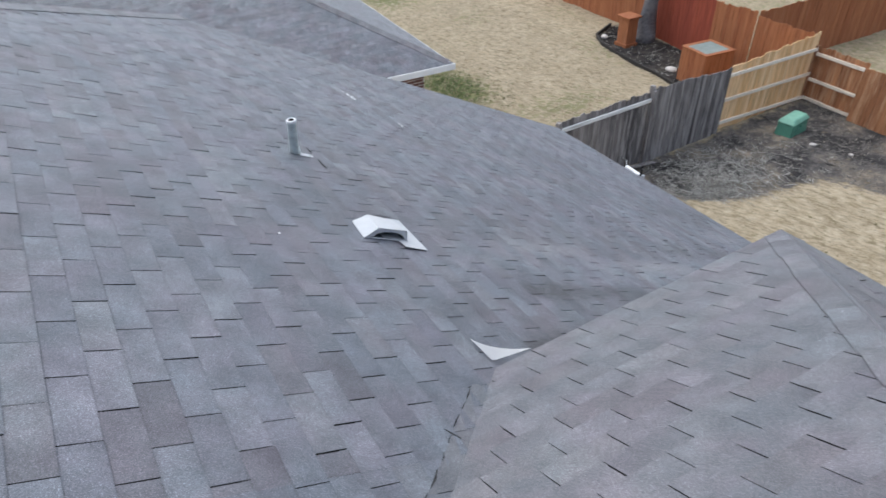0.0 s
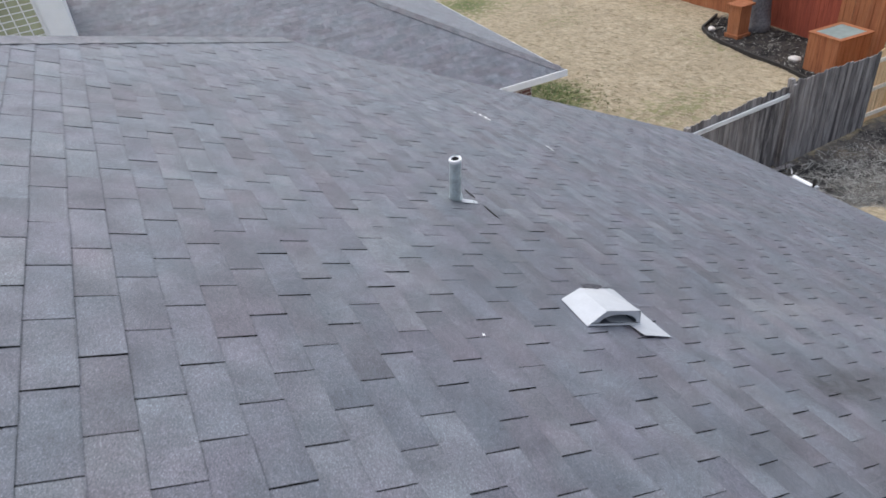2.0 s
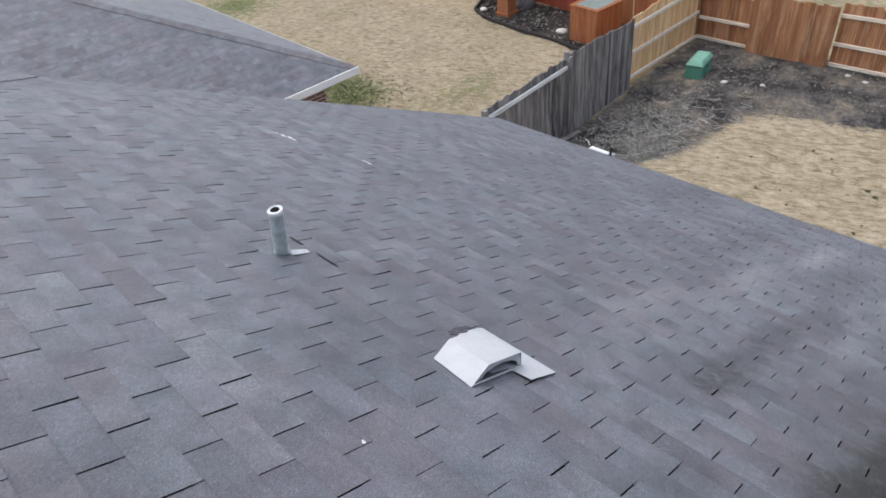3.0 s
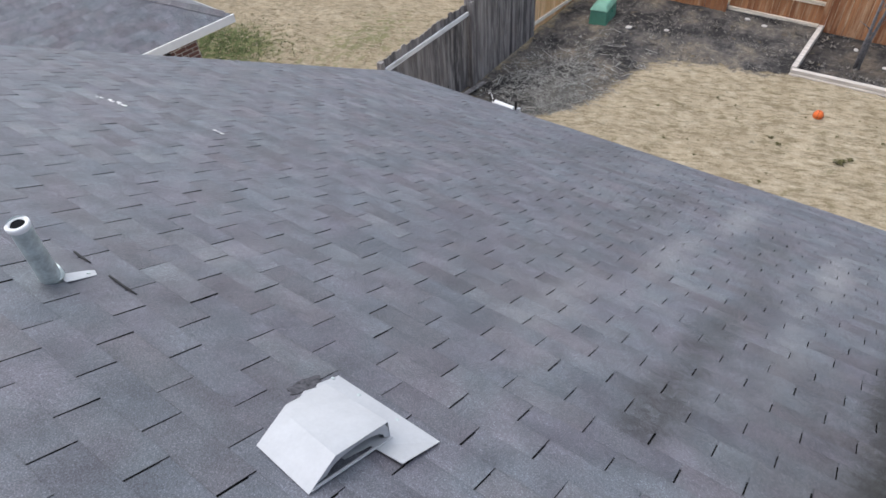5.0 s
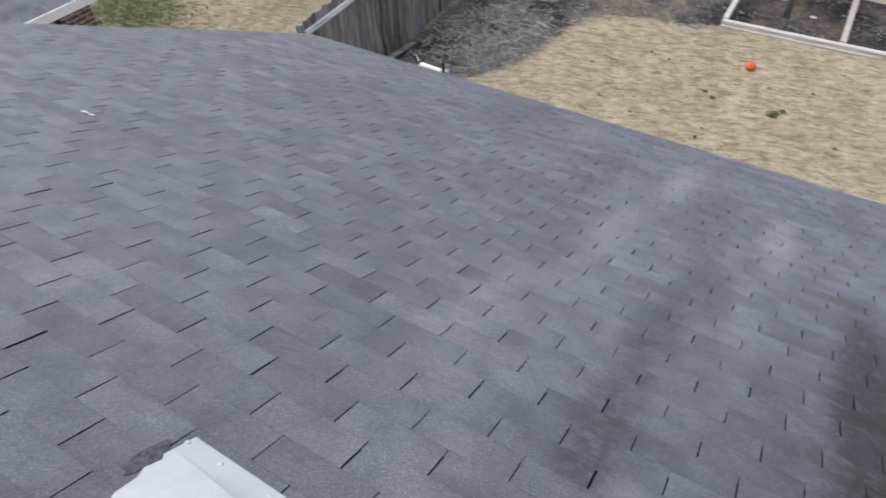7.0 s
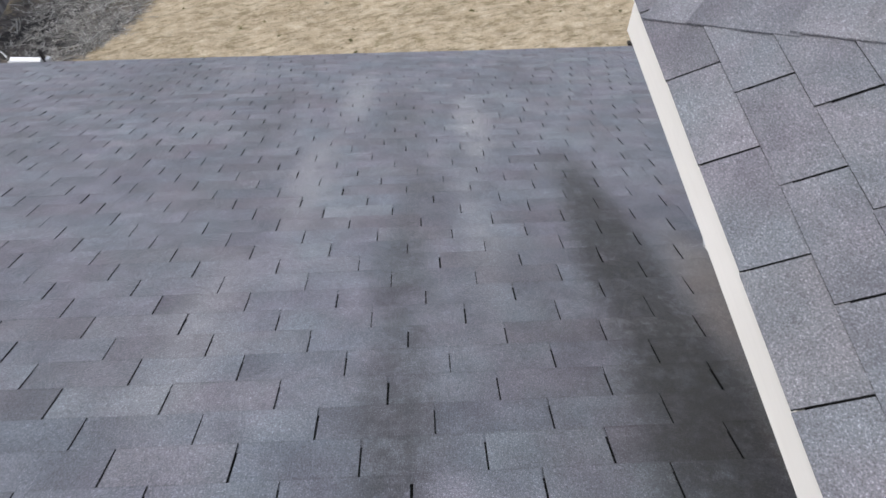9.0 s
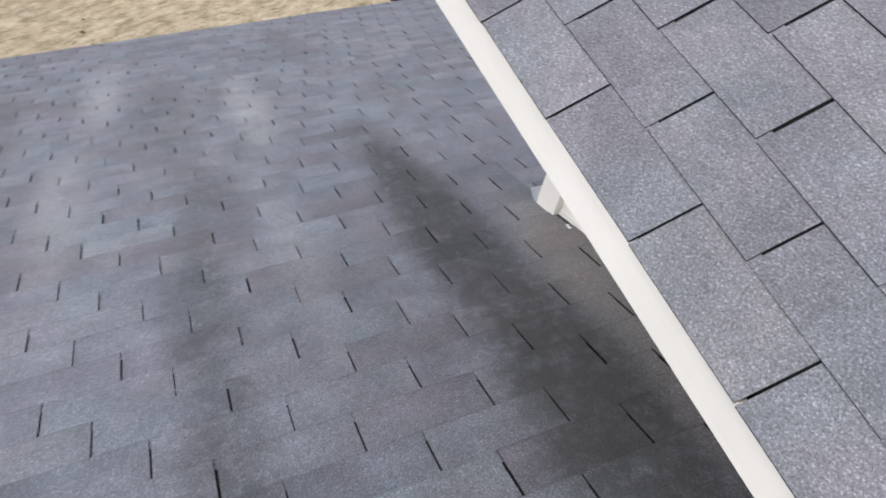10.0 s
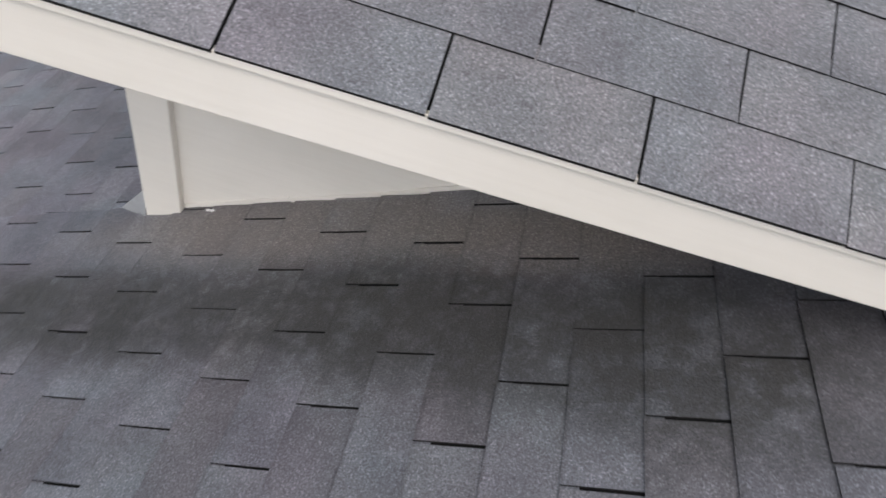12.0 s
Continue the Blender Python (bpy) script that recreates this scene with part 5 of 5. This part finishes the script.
M_STRAW = blades("straw_blades", [(0.0, (0.30, 0.247, 0.17)), (0.4, (0.34, 0.283, 0.198)), (0.8, (0.40, 0.338, 0.245)), (1.0, (0.44, 0.38, 0.285))])
M_ASHY = blades("ashy_blades", [(0.0, (0.08, 0.074, 0.072)), (0.5, (0.16, 0.148, 0.138)), (0.85, (0.24, 0.22, 0.195)), (1.0, (0.36, 0.33, 0.28))])
M_WEED = blades("olive_weed_leaves", [(0.0, (0.07, 0.062, 0.03)), (0.6, (0.115, 0.108, 0.048)), (1.0, (0.22, 0.19, 0.10))])
M_LEAFY = blades("green_blades", [(0.0, (0.045, 0.068, 0.026)), (0.4, (0.085, 0.115, 0.045)), (0.7, (0.20, 0.19, 0.095)), (1.0, (0.38, 0.32, 0.20))])


def lawn_spots(rng, count):
    while count:
        x, y = yard(rng.uniform(5.3, 12.6), rng.uniform(-4.2, 20))
        if not inside((x, y), SOIL) and not inside((x, y), BED) and abs(y - 0.02 * x - 8.24) > 0.18:
            count -= 1
            yield x, y


def soil_spots(rng, count):
    while count:
        x, y = yard(rng.uniform(7.6, 14.2), rng.uniform(-3.4, 7.6))
        if inside((x, y), SOIL) and noise.noise((x * 0.9, y * 0.9, 11)) > -0.1:
            count -= 1
            yield x, y


def bed_spots(rng, count):
    while count:
        x, y = yard(rng.uniform(12.1, 14.3), rng.uniform(8.2, 14.6))
        if inside((x, y), BED):
            count -= 1
            yield x, y


def green_spots(rng, count):
    for _ in range(count):
        yield 8.25 + rng.gauss(0, 0.63), 14.95 + rng.gauss(0, 0.92)


tufts("dry_grass", 13000, lawn_spots, 0.012, 0.06, M_STRAW, "matted dry straw-coloured grass", "grass", 31, 0.9)
tufts("dead_weeds", 1900, soil_spots, 0.035, 0.08, M_ASHY, "charred and grey dead weeds on bare soil", "weeds", 32, 0.9)
M_PALE = blades("pale_dead_stems", [(0.0, (0.17, 0.165, 0.15)), (0.6, (0.30, 0.29, 0.265)), (1.0, (0.46, 0.45, 0.42))])


def twig_spots(rng, count):
    while count:
        x, y = yard(rng.gauss(9.2, 0.9), rng.gauss(6.35, 0.6))
        if inside((x, y), SOIL) and y < 8.25:
            count -= 1
            yield x, y


tufts("dead_stems", 620, twig_spots, 0.03, 0.13, M_PALE, "pale dead stems lying on the dark soil", "dead stems", 35, 1.5)


def stalks(name, count, spots, mat, label, seed):
    """Long thin dead stalks lying every way on the ground."""
    rng = random.Random(seed)
    verts, faces = [], []
    for x, y in spots(rng, count):
        a, ln, bend = rng.uniform(0, math.tau), rng.uniform(0.10, 0.42), rng.uniform(-0.5, 0.5)
        z = 0.05 * noise.noise((x * 0.7, y * 0.7, 0)) + 0.035 * noise.noise((x * 2.6, y * 2.6, 3)) + 0.05
        w = rng.uniform(0.003, 0.007)
        base, p = len(verts), Vector((x, y, z))
        for k in range(4):
            b = a + bend * k / 3
            c, d = Vector((math.cos(b), math.sin(b), 0)), Vector((-math.sin(b), math.cos(b), 0))
            verts += [p - d * w, p + Vector((0, 0, w * 1.4)), p + d * w]
            p = p + c * ln / 3 + Vector((0, 0, rng.uniform(-0.012, 0.018)))
        for k in range(3):
            i = base + 3 * k
            faces += [(i, i + 3, i + 4, i + 1), (i + 1, i + 4, i + 5, i + 2)]
    me = bpy.data.meshes.new(name)
    me.from_pydata(verts, [], faces)
    me.materials.append(mat)
    return tagged(new(name, me), label, "dead stalks", kind="stuff")


def stalk_spots(rng, count):
    while count:
        x, y = rng.gauss(10.6, 1.2), rng.gauss(6.9, 0.75)
        if inside((x, y), SOIL) and y < 8.3:
            count -= 1
            yield x, y


stalks("dead_stalks", 420, stalk_spots, M_PALE, "long pale dead stalks strewn over the burnt soil", 51)
tufts("mulch_litter", 1000, bed_spots, 0.03, 0.05, blades("dark_mulch", [(0.0, (0.025, 0.022, 0.02)), (0.7, (0.07, 0.062, 0.055)), (1.0, (0.16, 0.14, 0.115))]), "dark mulch and leaf litter", "mulch", 33, 1.2)
tufts("pale_litter", 420, bed_spots, 0.03, 0.05, M_PALE, "pale twigs and litter on the dark mulch", "litter", 36, 1.4)
tufts("green_grass", 900, green_spots, 0.03, 0.06, M_LEAFY, "patch of green grass by the brick wall", "grass", 34, 0.5)


def weed(x, y, s, seed):
    rng = random.Random(seed)
    bm = bmesh.new()
    for i in range(26):
        a, r, h = rng.uniform(0, math.tau), s * rng.uniform(0.3, 1.0), s * rng.uniform(0.15, 0.5)
        c, d = Vector((math.cos(a), math.sin(a), 0)), Vector((-math.sin(a), math.cos(a), 0))
        w = s * rng.uniform(0.08, 0.16)
        v = [bm.verts.new(p) for p in (Vector((0, 0, 0.01)), c * r * 0.5 + d * w + Vector((0, 0, h)), c * r + Vector((0, 0, h * 0.6)), c * r * 0.5 - d * w + Vector((0, 0, h)))]
        bm.faces.new((v[0], v[1], v[2], v[3]))
    ob = tagged(part("weed", bm, M_WEED, None), "low olive green weed in the dry lawn", "weed", "lawn weeds")
    ob.location = (*yard(x, y), 0.04)
    return ob


for i, (x, y, s) in enumerate(((9.44, 1.37, 0.15), (9.48, 2.31, 0.09), (9.6, 1.25, 0.10), (9.62, 2.46, 0.08), (10.05, 1.9, 0.06), (10.1, 2.5, 0.05), (10.3, 0.9, 0.06), (9.0, 0.4, 0.08), (7.6, 0.85, 0.07), (8.9, 3.6, 0.07), (10.4, 3.6, 0.07), (7.2, 3.1, 0.07), (9.9, 3.1, 0.06), (8.1, 2.2, 0.06))):
    weed(x, y, s, i)
rng = random.Random(44)
for i in range(120):
    weed(rng.uniform(6.0, 11.4), rng.uniform(-2.8, 5.0), rng.uniform(0.022, 0.075), 100 + i)
